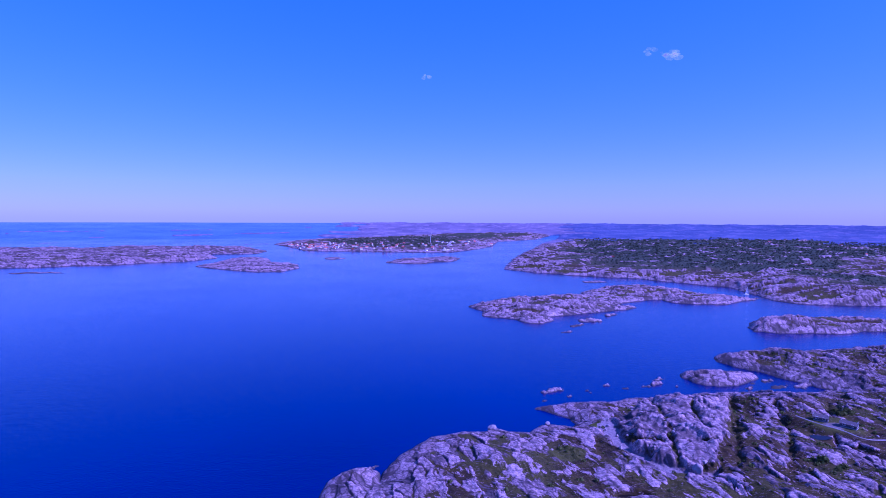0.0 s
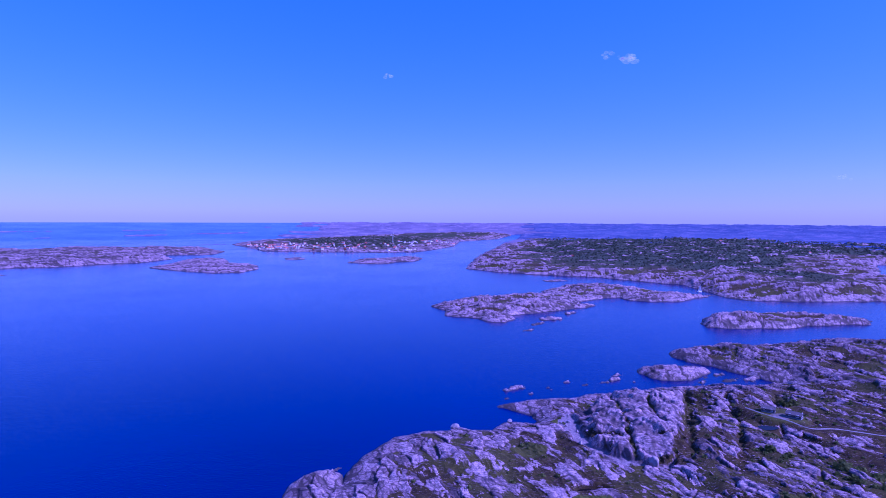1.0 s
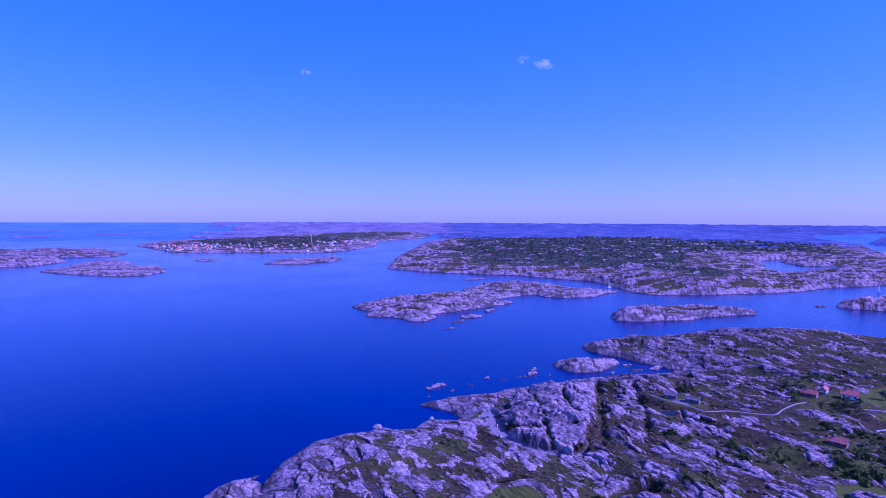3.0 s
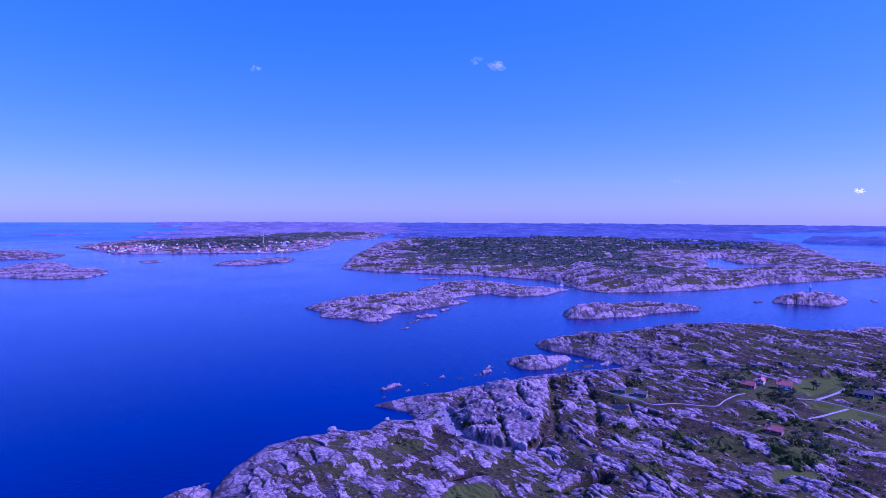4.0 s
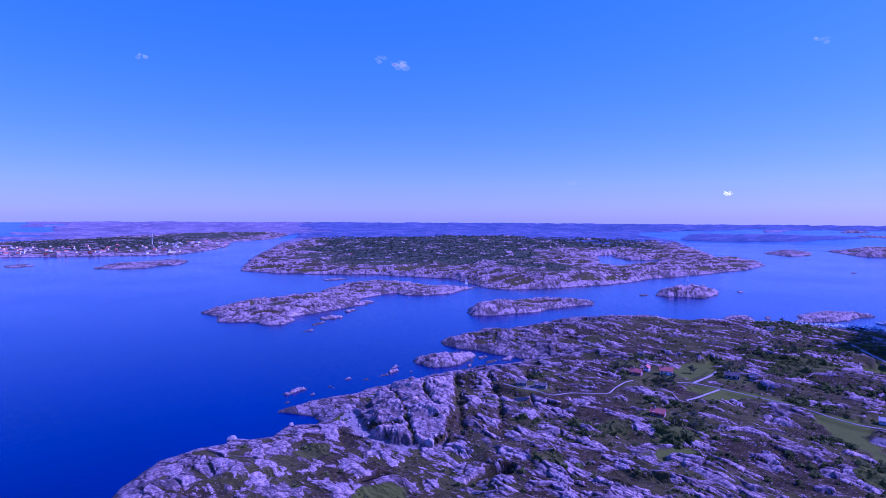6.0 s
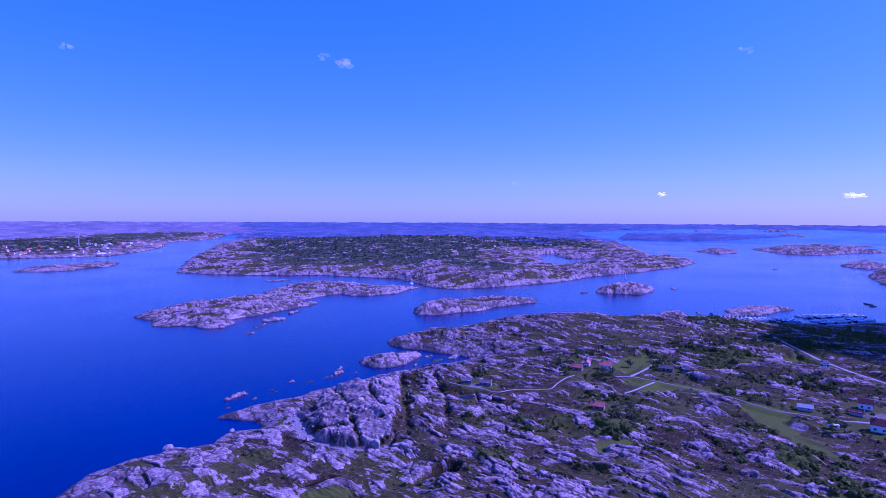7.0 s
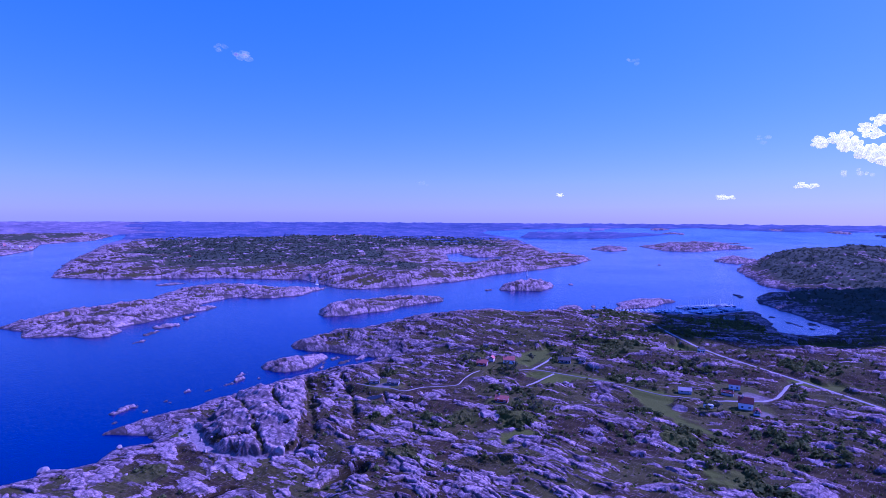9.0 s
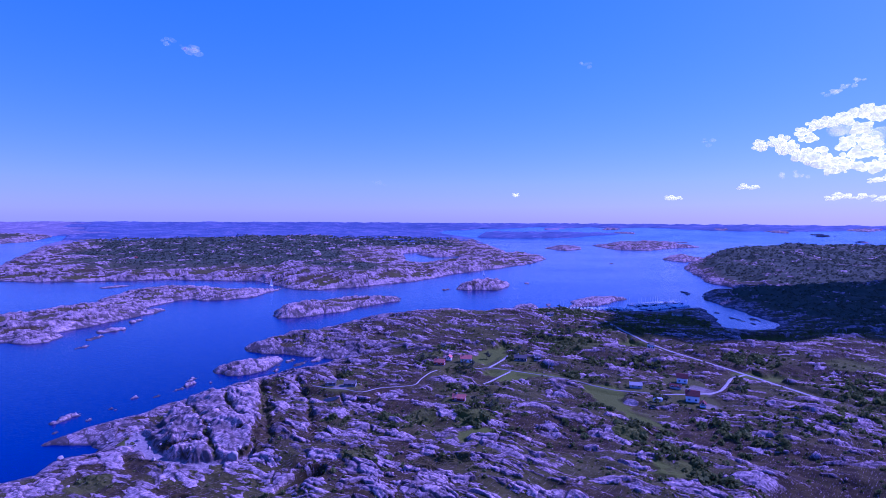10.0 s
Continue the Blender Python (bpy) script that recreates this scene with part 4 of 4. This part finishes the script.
# ---- boats and jetties ----
HULL = plain("white_hull", (0.8, 0.8, 0.8), 0.25, 0, 0.04)
NAVY = plain("navy_hull", (0.03, 0.04, 0.09), 0.25, 0, 0.1)
SAIL = plain("sailcloth", (0.8, 0.79, 0.75), 0.8, 0, 0.05)
ALU = plain("bare_aluminium", (0.6, 0.6, 0.6), 0.35, 0.9, 0.05)
PLANK = plain("weathered_planks", (0.3, 0.27, 0.24), 0.9, 0, 0.2)


def hull_mesh(l, beam, free):
    bm = bmesh.new()
    secs = []
    for k in range(9):
        t = k / 8
        x = (t - 0.5) * l
        b = beam / 2 * (1 - max(0, (t - 0.35) / 0.65) ** 2.2) * (0.8 + 0.2 * min(1, t / 0.3)) + 0.03
        lift = free + 0.35 * t * t
        secs.append([bm.verts.new(c) for c in ((x, -b, lift), (x * 0.97, -b * 0.75, 0.1), (x * 0.93, 0, -0.35), (x * 0.97, b * 0.75, 0.1), (x, b, lift))])
    for a, b in zip(secs[:-1], secs[1:]):
        for k in range(4):
            bm.faces.new((a[k], a[k + 1], b[k + 1], b[k]))
        bm.faces.new((a[4], a[0], b[0], b[4]))
    bm.faces.new(secs[0]), bm.faces.new(secs[-1][::-1])
    bmesh.ops.recalc_face_normals(bm, faces=bm.faces)
    return bm


def boat(kind, label, l, hull, mast=0.0, sails=False):
    ob = new(kind)
    part("hull", hull_mesh(l, l * 0.31, 0.9), hull, ob)
    part("cabin", box(bmesh.new(), -l * 0.18, -l * 0.09, 0.9, l * 0.2, l * 0.09, 1.5 if mast else 2.1), HULL, ob)
    if mast:
        part("mast", ring(bmesh.new(), [(0.14, 0.9), (0.09, mast)], 8), ALU, ob)
        part("boom", box(bmesh.new(), -l * 0.4, -0.12, 2.1, 0, 0.12, 2.4), SAIL, ob)
    else:
        part("windscreen", box(bmesh.new(), l * 0.2, -l * 0.085, 1.2, l * 0.23, l * 0.085, 1.9), PANE, ob)
    if sails:
        for nm, x0, x1, top in (("mainsail", -0.15, -l * 0.42, mast - 0.4), ("jib", l * 0.46, 0.6, mast * 0.85)):
            bm = bmesh.new()
            n = 8
            grid = [[bm.verts.new((x0 + (x1 - x0) * u * (1 - v) * (1 if nm == "mainsail" else 1) + (0 if nm == "mainsail" else (0.2 - x0) * v * 0.98), 0.7 * math.sin(math.pi * u) * (1 - v) + s * 0.03, 1.9 + (top - 1.9) * v)) for v in [j / n for j in range(n + 1)]] for u in [i / n for i in range(n + 1)] for s in (0,)]
            for i in range(n):
                for j in range(n):
                    bm.faces.new((grid[i][j], grid[i + 1][j], grid[i + 1][j + 1], grid[i][j + 1]))
            bmesh.ops.solidify(bm, geom=bm.faces[:], thickness=0.05)
            part(nm, bm, SAIL, ob)
    return tagged(ob, label, "boat")


sail_a = boat("sailing_boat", "white sailing boat under full sail", 10, HULL, 14, True)
sail_a.matrix_basis = pose(493, 897, 0, 4, 0, 20)
copy_thing(sail_a, pose(923, 767, 0, 3, 0, 60))
FLEET = [boat("sailing_boat", "white moored sailing boat with a bare mast", 9, HULL, 9.5), boat("motor_boat", "white moored motor boat with a cabin", 7, HULL), boat("motor_boat", "dark blue moored motor boat", 7.5, NAVY), boat("sailing_boat", "dark blue moored sailing boat", 10, NAVY, 10)]
for f in FLEET:
    tagged(f, group="boats in the marina")
used = set()


def jetty(x0, y0, x1, y1, count):
    a, b = Vector((x0, y0)), Vector((x1, y1))
    d = (b - a).normalized()
    n = Vector((-d.y, d.x))
    turn = math.degrees(math.atan2(d.y, d.x))
    ob = new("jetty")
    l = (b - a).length
    part("deck", box(bmesh.new(), 0, -1.1, 0.45, l, 1.1, 0.75), PLANK, ob)
    for k in range(int(l / 12) + 1):
        part("pile", ring(bmesh.new(), [(0.16, -2.0), (0.16, 1.4)], 8), PLANK, ob).matrix_basis = pose(min(k * 12, l - 0.2), 1.25, 0)
    ob.matrix_basis = pose(x0, y0, 0, 0, 0, turn)
    tagged(ob, "weathered wooden jetty lined with moored boats", "jetty", "jetties of the marina")
    for k in range(count):
        for s in (-1, 1):
            if rnd.random() < 0.1:
                continue
            p = a + d * (l * (k + 0.5) / count) + n * s * 6.5
            kind = rnd.choice((0, 0, 1, 1, 1, 2, 3))
            m = pose(p.x, p.y, 0, 0, 0, turn + 90 * s + rnd.uniform(-4, 4))
            if kind in used:
                copy_thing(FLEET[kind], m)
            else:
                used.add(kind)
                FLEET[kind].matrix_basis = m


jetty(722, 318, 800, 372 - 78, 20)
jetty(742, 346, 822, 312, 20)
jetty(640, 398, 690, 352, 14)
jetty(668, 372, 716, 334, 13)

# ---- foliage ----
def foliage(name, dark, pale):
    m, n, l, p = material(name)
    g = n.new("ShaderNodeNewGeometry")
    co = n.new("ShaderNodeTexCoord").outputs["Object"]
    t = tex(n, l, "ShaderNodeTexNoise", co, Scale=0.06, Detail=3.0)
    c = blend(n, l, g.outputs["Random Per Island"], dark, pale)
    c = blend(n, l, span(n, l, t.outputs[0], 0.35, 0.65, 0.0, 0.5), c, tuple(v * 0.7 for v in dark))
    l.new(c, p.inputs["Base Color"])
    p.inputs["Roughness"].default_value = 0.8
    p.inputs["Specular IOR Level"].default_value = 0.06
    thin = n.new("ShaderNodeBsdfTranslucent")
    l.new(c, thin.inputs["Color"])
    both = n.new("ShaderNodeMixShader")
    both.inputs[0].default_value = 0.4
    l.new(p.outputs[0], both.inputs[1]), l.new(thin.outputs[0], both.inputs[2])
    l.new(both.outputs[0], n["Material Output"].inputs["Surface"])
    return m


LEAF = foliage("bush_leaves", (0.085, 0.11, 0.03), (0.18, 0.21, 0.05))
# wood greens with extra blue, the haze of distance put into the colour
PINE = foliage("wood_leaves", (0.06, 0.077, 0.045), (0.13, 0.155, 0.085))
BARK = plain("bark", (0.12, 0.10, 0.085), 0.9, 0, 0.2)


def clumps(centre, radius, height, count, rng):
    """Leaf sprays over domes: corner points and quads, one dome for each centre."""
    n = len(centre)
    u = rng.normal(size=(n, count, 3))
    u /= np.linalg.norm(u, axis=2, keepdims=True)
    u[..., 2] = np.abs(u[..., 2])
    lump = 0.65 + 0.45 * rng.rand(n, count, 1)
    mid = centre[:, None, :] + u * lump * np.stack([radius, radius, height], 1)[:, None, :]
    normal = u + 0.6 * rng.normal(size=u.shape)
    normal /= np.linalg.norm(normal, axis=2, keepdims=True)
    side = np.cross(normal, rng.normal(size=u.shape))
    side /= np.linalg.norm(side, axis=2, keepdims=True)
    up = np.cross(normal, side)
    size = (radius[:, None, None] * (0.2 + 0.22 * rng.rand(n, count, 1)))
    corners = np.stack([mid - side * size - up * size * 0.7, mid + side * size * 0.8 - up * size, mid + side * size + up * size * 0.6, mid - side * size * 0.7 + up * size], 2)
    pts = corners.reshape(-1, 3)
    return pts, np.arange(len(pts)).reshape(-1, 4)


THICKETS = [(345, 262, 22), (300, 258, 12), (236, 194, 20), (210, 178, 16), (272, 116, 18), (252, 92, 20), (236, 74, 22), (338, 140, 10), (383, 104, 12), (322, 306, 14), (282, 290, 10), (430, 262, 40), (520, 240, 34), (400, 176, 22), (228, 308, 8), (478, 262, 30), (390, 240, 20), (150, 180, 12), (300, 100, 10), (560, 330, 50), (640, 240, 60), (350, 40, 26), (420, 40, 30), (370, 282, 12), (300, 75, 22), (330, 60, 18), (290, 150, 14), (250, 140, 12), (260, 230, 14), (330, 190, 16), (380, 200, 20), (460, 120, 25), (190, 215, 12), (170, 240, 8)]
rng = np.random.RandomState(5)
bx, by = rng.uniform(-20, 760, 90000), rng.uniform(-40, 520, 90000)
thick = np.zeros(bx.shape)
for cx, cy, r in THICKETS:
    thick = np.maximum(thick, np.exp(-((bx - cx) ** 2 + (by - cy) ** 2) / (r * r)))
bz, bland, bveg, blush, bpeb, bwood, _t = terrain(bx, by)
patch = fbm(bx / 26, by / 26, 3, 111)
clear = np.ones(bx.shape, bool)
for f in FIELDS:
    clear &= inside(f, bx, by) < -1
for line, half in WAYS:
    clear &= along(line, bx, by) > half + 1.5
for cx, cy, r in PLOTS:
    clear &= np.hypot(bx - cx, by - cy) > r * 0.75
for cx, cy, r, s in POOLS:
    clear &= np.hypot((bx - cx) / r, (by - cy) / s) > 1.2
chance = (0.16 + 0.5 * smooth(0.05, 0.4, patch) + 0.9 * thick) * smooth(0.5, 0.85, bveg) * smooth(-10, 120, bx)
pick = (rng.rand(len(bx)) < chance * 0.45) & clear & (bland == 0) & (bz > 1.5) & (bx * bx + by * by > 180 ** 2)
bx, by, bz, thick = bx[pick], by[pick], bz[pick], thick[pick]
size = (0.35 + 0.75 * rng.rand(len(bx)) ** 1.5) * (1 + 1.1 * smooth(0.2, 0.8, thick))
pts, quads = clumps(np.stack([bx, by, bz - 0.15], 1), size * 1.15, size * 1.25, 30, rng)
tagged(sheet("shrubs", pts, quads, LEAF, False), "dense dark green juniper and birch scrub in the hollows", "shrubs", kind="stuff")

r = 640 * np.exp(rng.rand(120000) * math.log(3350 / 640))
a = np.radians(rng.uniform(-18, 88, 120000))
fx, fy = r * np.sin(a), r * np.cos(a)
fz, fland, fveg, flush, fpeb, fwood, _t = terrain(fx, fy)
pick = (rng.rand(len(fx)) < smooth(0.45, 0.9, fwood) * 0.5) & (fz > 2)
fx, fy, fz = fx[pick], fy[pick], fz[pick]
size = (1.3 + 1.3 * rng.rand(len(fx))) * np.clip(np.hypot(fx, fy) / 1100, 0.8, 2.2)
pts, quads = clumps(np.stack([fx, fy, fz - 0.3], 1), size, size * 1.15, 14, rng)
tagged(sheet("woods", pts, quads, PINE, False), "dark green low woods between granite outcrops", "woods", kind="stuff")


def tree(seed, tall):
    q = np.random.RandomState(seed)
    ob = new("tree")
    bm = bmesh.new()
    ring(bm, [(0.22, -0.5), (0.16, tall * 0.35), (0.1, tall * 0.65), (0.04, tall * 0.9)], 8)
    for k in range(6):
        ang, z0 = k * 2.4 + seed, tall * (0.3 + 0.08 * k)
        tip = Vector((math.cos(ang), math.sin(ang), 0)) * tall * 0.25 + Vector((0, 0, z0 + tall * 0.16))
        base = Vector((0, 0, z0))
        s = Vector((-math.sin(ang), math.cos(ang), 0)) * 0.06
        v = [bm.verts.new(c) for c in (base - s, base + s, base + Vector((0, 0, 0.13)), tip)]
        for f in ((0, 1, 3), (1, 2, 3), (2, 0, 3)):
            bm.faces.new([v[i] for i in f])
    part("trunk", bm, BARK, ob)
    n = 9
    ctr = np.stack([q.normal(size=n) * tall * 0.16, q.normal(size=n) * tall * 0.16, tall * (0.38 + 0.5 * q.rand(n))], 1)
    rad = tall * (0.10 + 0.09 * q.rand(n))
    pts, quads = clumps(ctr, rad, rad, 26, q)
    crown = sheet("crown", pts, quads, LEAF if seed % 2 else PINE, False)
    crown.parent = ob
    return tagged(ob, "dark green birch tree standing among the scrub", "tree", "trees by the houses")


PROTO = [tree(1, 5.0), tree(2, 5.6), tree(3, 4.2), tree(4, 6.2)]
TREES = []
for cx, cy, r in [(345, 264, 16), (350, 255, 10), (298, 256, 8), (236, 194, 12), (338, 138, 7), (383, 104, 9), (322, 302, 9), (284, 290, 6), (316, 124, 6), (478, 262, 24), (520, 240, 24), (400, 176, 14), (430, 262, 20), (225, 309, 5), (560, 330, 30), (640, 240, 40)]:
    for k in range(4 if r < 12 else 7):
        TREES.append((cx + rnd.gauss(0, r * 0.6), cy + rnd.gauss(0, r * 0.6)))
tx, ty = np.array([t[0] for t in TREES]), np.array([t[1] for t in TREES])
tz = terrain(tx, ty)[0]
placed = set()
for x, y, z in zip(tx, ty, tz):
    if z < 1.5 or any(math.hypot(x - h[0], y - h[1]) < 7 for h in HOMES) or min(along(l, np.array([x]), np.array([y]))[0] - w for l, w in WAYS) < 1.5:
        continue
    k = rnd.randrange(4)
    m = pose(x, y, z - 0.1, 0, 0, rnd.uniform(0, 360))
    if k in placed:
        copy_thing(PROTO[k], m)
    else:
        placed.add(k)
        PROTO[k].matrix_basis = m

# ---- clouds ----
def vapour(name, thin, dense, shine=0.3):
    m, n, l, p = material(name)
    out = n["Material Output"]
    d = n.new("ShaderNodeBsdfDiffuse")
    d.inputs["Color"].default_value = (0.9, 0.9, 0.9, 1)
    t = n.new("ShaderNodeBsdfTranslucent")
    t.inputs["Color"].default_value = (0.9, 0.9, 0.9, 1)
    body = n.new("ShaderNodeMixShader")
    body.inputs[0].default_value = 0.45
    l.new(d.outputs[0], body.inputs[1]), l.new(t.outputs[0], body.inputs[2])
    # clouds give no light: this emission stands in for sunlight scattered inside them
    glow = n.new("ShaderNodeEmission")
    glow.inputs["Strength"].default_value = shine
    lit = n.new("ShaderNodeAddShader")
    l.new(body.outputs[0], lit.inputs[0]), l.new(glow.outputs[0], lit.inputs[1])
    clear = n.new("ShaderNodeBsdfTransparent")
    mix = n.new("ShaderNodeMixShader")
    co = n.new("ShaderNodeTexCoord").outputs["Object"]
    noise_ = tex(n, l, "ShaderNodeTexNoise", co, Scale=0.007, Detail=5.0, Roughness=0.6)
    l.new(span(n, l, noise_.outputs[0], 0.35, 0.65, thin, dense), mix.inputs[0])
    l.new(clear.outputs[0], mix.inputs[1]), l.new(lit.outputs[0], mix.inputs[2])
    l.new(mix.outputs[0], out.inputs["Surface"])
    return m


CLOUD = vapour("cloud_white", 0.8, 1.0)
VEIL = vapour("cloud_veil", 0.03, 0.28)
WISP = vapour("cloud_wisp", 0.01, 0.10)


def aloft(heading, height, reach=4450):
    h, e = radians(heading), radians(height)
    return Vector((math.sin(h) * math.cos(e), math.cos(h) * math.cos(e), math.sin(e))) * reach + Vector((0, 0, 120))


ball = bmesh.new()
bmesh.ops.create_icosphere(ball, subdivisions=2, radius=1.0)
BALL = np.array([v.co.normalized() for v in ball.verts])
BALL_FACES = np.array([[v.index for v in f.verts] for f in ball.faces])
ball.free()


def puffs(name, balls, mat, label):
    """One cloud of many small lumpy puffs, each a centre, a radius, a flatness and a seed."""
    pts, faces = [], []
    for k, (c, r, flat, seed) in enumerate(balls):
        lump = 0.9 + 0.5 * grain(BALL[:, 0] * 1.7 + seed * 3.1 + BALL[:, 2], BALL[:, 1] * 1.7 - seed + BALL[:, 2])
        pts.append(np.array(c) + BALL * (r * lump)[:, None] * (1, 1, flat))
        faces.append(BALL_FACES + k * len(BALL))
    return tagged(sheet(name, np.concatenate(pts), np.concatenate(faces), mat), label, "cloud", "clouds in the summer sky")


def cloud(label, lumps, seed, mat, flat=0.8, count=34, small=0.36):
    """Lumps of heading, height and half width in degrees, each filled with small puffs: billows on top, a flatter base."""
    q = random.Random(seed)
    balls = []
    for a, e, r in lumps:
        for k in range(count):
            u, w = max(-0.9, min(0.9, q.gauss(0, 0.5))), max(-0.9, min(0.9, q.gauss(0, 0.5)))
            w = w if w > 0 else w * 0.6
            c = aloft(a + 0.4 + u * r, e - 0.5 + w * r * flat, 4450 + q.uniform(-1, 1) * 40 * r)
            balls.append((c, radians(r) * 4450 * small * q.uniform(0.6, 1.3), flat, seed + k))
    return puffs("cloud", balls, mat, label)


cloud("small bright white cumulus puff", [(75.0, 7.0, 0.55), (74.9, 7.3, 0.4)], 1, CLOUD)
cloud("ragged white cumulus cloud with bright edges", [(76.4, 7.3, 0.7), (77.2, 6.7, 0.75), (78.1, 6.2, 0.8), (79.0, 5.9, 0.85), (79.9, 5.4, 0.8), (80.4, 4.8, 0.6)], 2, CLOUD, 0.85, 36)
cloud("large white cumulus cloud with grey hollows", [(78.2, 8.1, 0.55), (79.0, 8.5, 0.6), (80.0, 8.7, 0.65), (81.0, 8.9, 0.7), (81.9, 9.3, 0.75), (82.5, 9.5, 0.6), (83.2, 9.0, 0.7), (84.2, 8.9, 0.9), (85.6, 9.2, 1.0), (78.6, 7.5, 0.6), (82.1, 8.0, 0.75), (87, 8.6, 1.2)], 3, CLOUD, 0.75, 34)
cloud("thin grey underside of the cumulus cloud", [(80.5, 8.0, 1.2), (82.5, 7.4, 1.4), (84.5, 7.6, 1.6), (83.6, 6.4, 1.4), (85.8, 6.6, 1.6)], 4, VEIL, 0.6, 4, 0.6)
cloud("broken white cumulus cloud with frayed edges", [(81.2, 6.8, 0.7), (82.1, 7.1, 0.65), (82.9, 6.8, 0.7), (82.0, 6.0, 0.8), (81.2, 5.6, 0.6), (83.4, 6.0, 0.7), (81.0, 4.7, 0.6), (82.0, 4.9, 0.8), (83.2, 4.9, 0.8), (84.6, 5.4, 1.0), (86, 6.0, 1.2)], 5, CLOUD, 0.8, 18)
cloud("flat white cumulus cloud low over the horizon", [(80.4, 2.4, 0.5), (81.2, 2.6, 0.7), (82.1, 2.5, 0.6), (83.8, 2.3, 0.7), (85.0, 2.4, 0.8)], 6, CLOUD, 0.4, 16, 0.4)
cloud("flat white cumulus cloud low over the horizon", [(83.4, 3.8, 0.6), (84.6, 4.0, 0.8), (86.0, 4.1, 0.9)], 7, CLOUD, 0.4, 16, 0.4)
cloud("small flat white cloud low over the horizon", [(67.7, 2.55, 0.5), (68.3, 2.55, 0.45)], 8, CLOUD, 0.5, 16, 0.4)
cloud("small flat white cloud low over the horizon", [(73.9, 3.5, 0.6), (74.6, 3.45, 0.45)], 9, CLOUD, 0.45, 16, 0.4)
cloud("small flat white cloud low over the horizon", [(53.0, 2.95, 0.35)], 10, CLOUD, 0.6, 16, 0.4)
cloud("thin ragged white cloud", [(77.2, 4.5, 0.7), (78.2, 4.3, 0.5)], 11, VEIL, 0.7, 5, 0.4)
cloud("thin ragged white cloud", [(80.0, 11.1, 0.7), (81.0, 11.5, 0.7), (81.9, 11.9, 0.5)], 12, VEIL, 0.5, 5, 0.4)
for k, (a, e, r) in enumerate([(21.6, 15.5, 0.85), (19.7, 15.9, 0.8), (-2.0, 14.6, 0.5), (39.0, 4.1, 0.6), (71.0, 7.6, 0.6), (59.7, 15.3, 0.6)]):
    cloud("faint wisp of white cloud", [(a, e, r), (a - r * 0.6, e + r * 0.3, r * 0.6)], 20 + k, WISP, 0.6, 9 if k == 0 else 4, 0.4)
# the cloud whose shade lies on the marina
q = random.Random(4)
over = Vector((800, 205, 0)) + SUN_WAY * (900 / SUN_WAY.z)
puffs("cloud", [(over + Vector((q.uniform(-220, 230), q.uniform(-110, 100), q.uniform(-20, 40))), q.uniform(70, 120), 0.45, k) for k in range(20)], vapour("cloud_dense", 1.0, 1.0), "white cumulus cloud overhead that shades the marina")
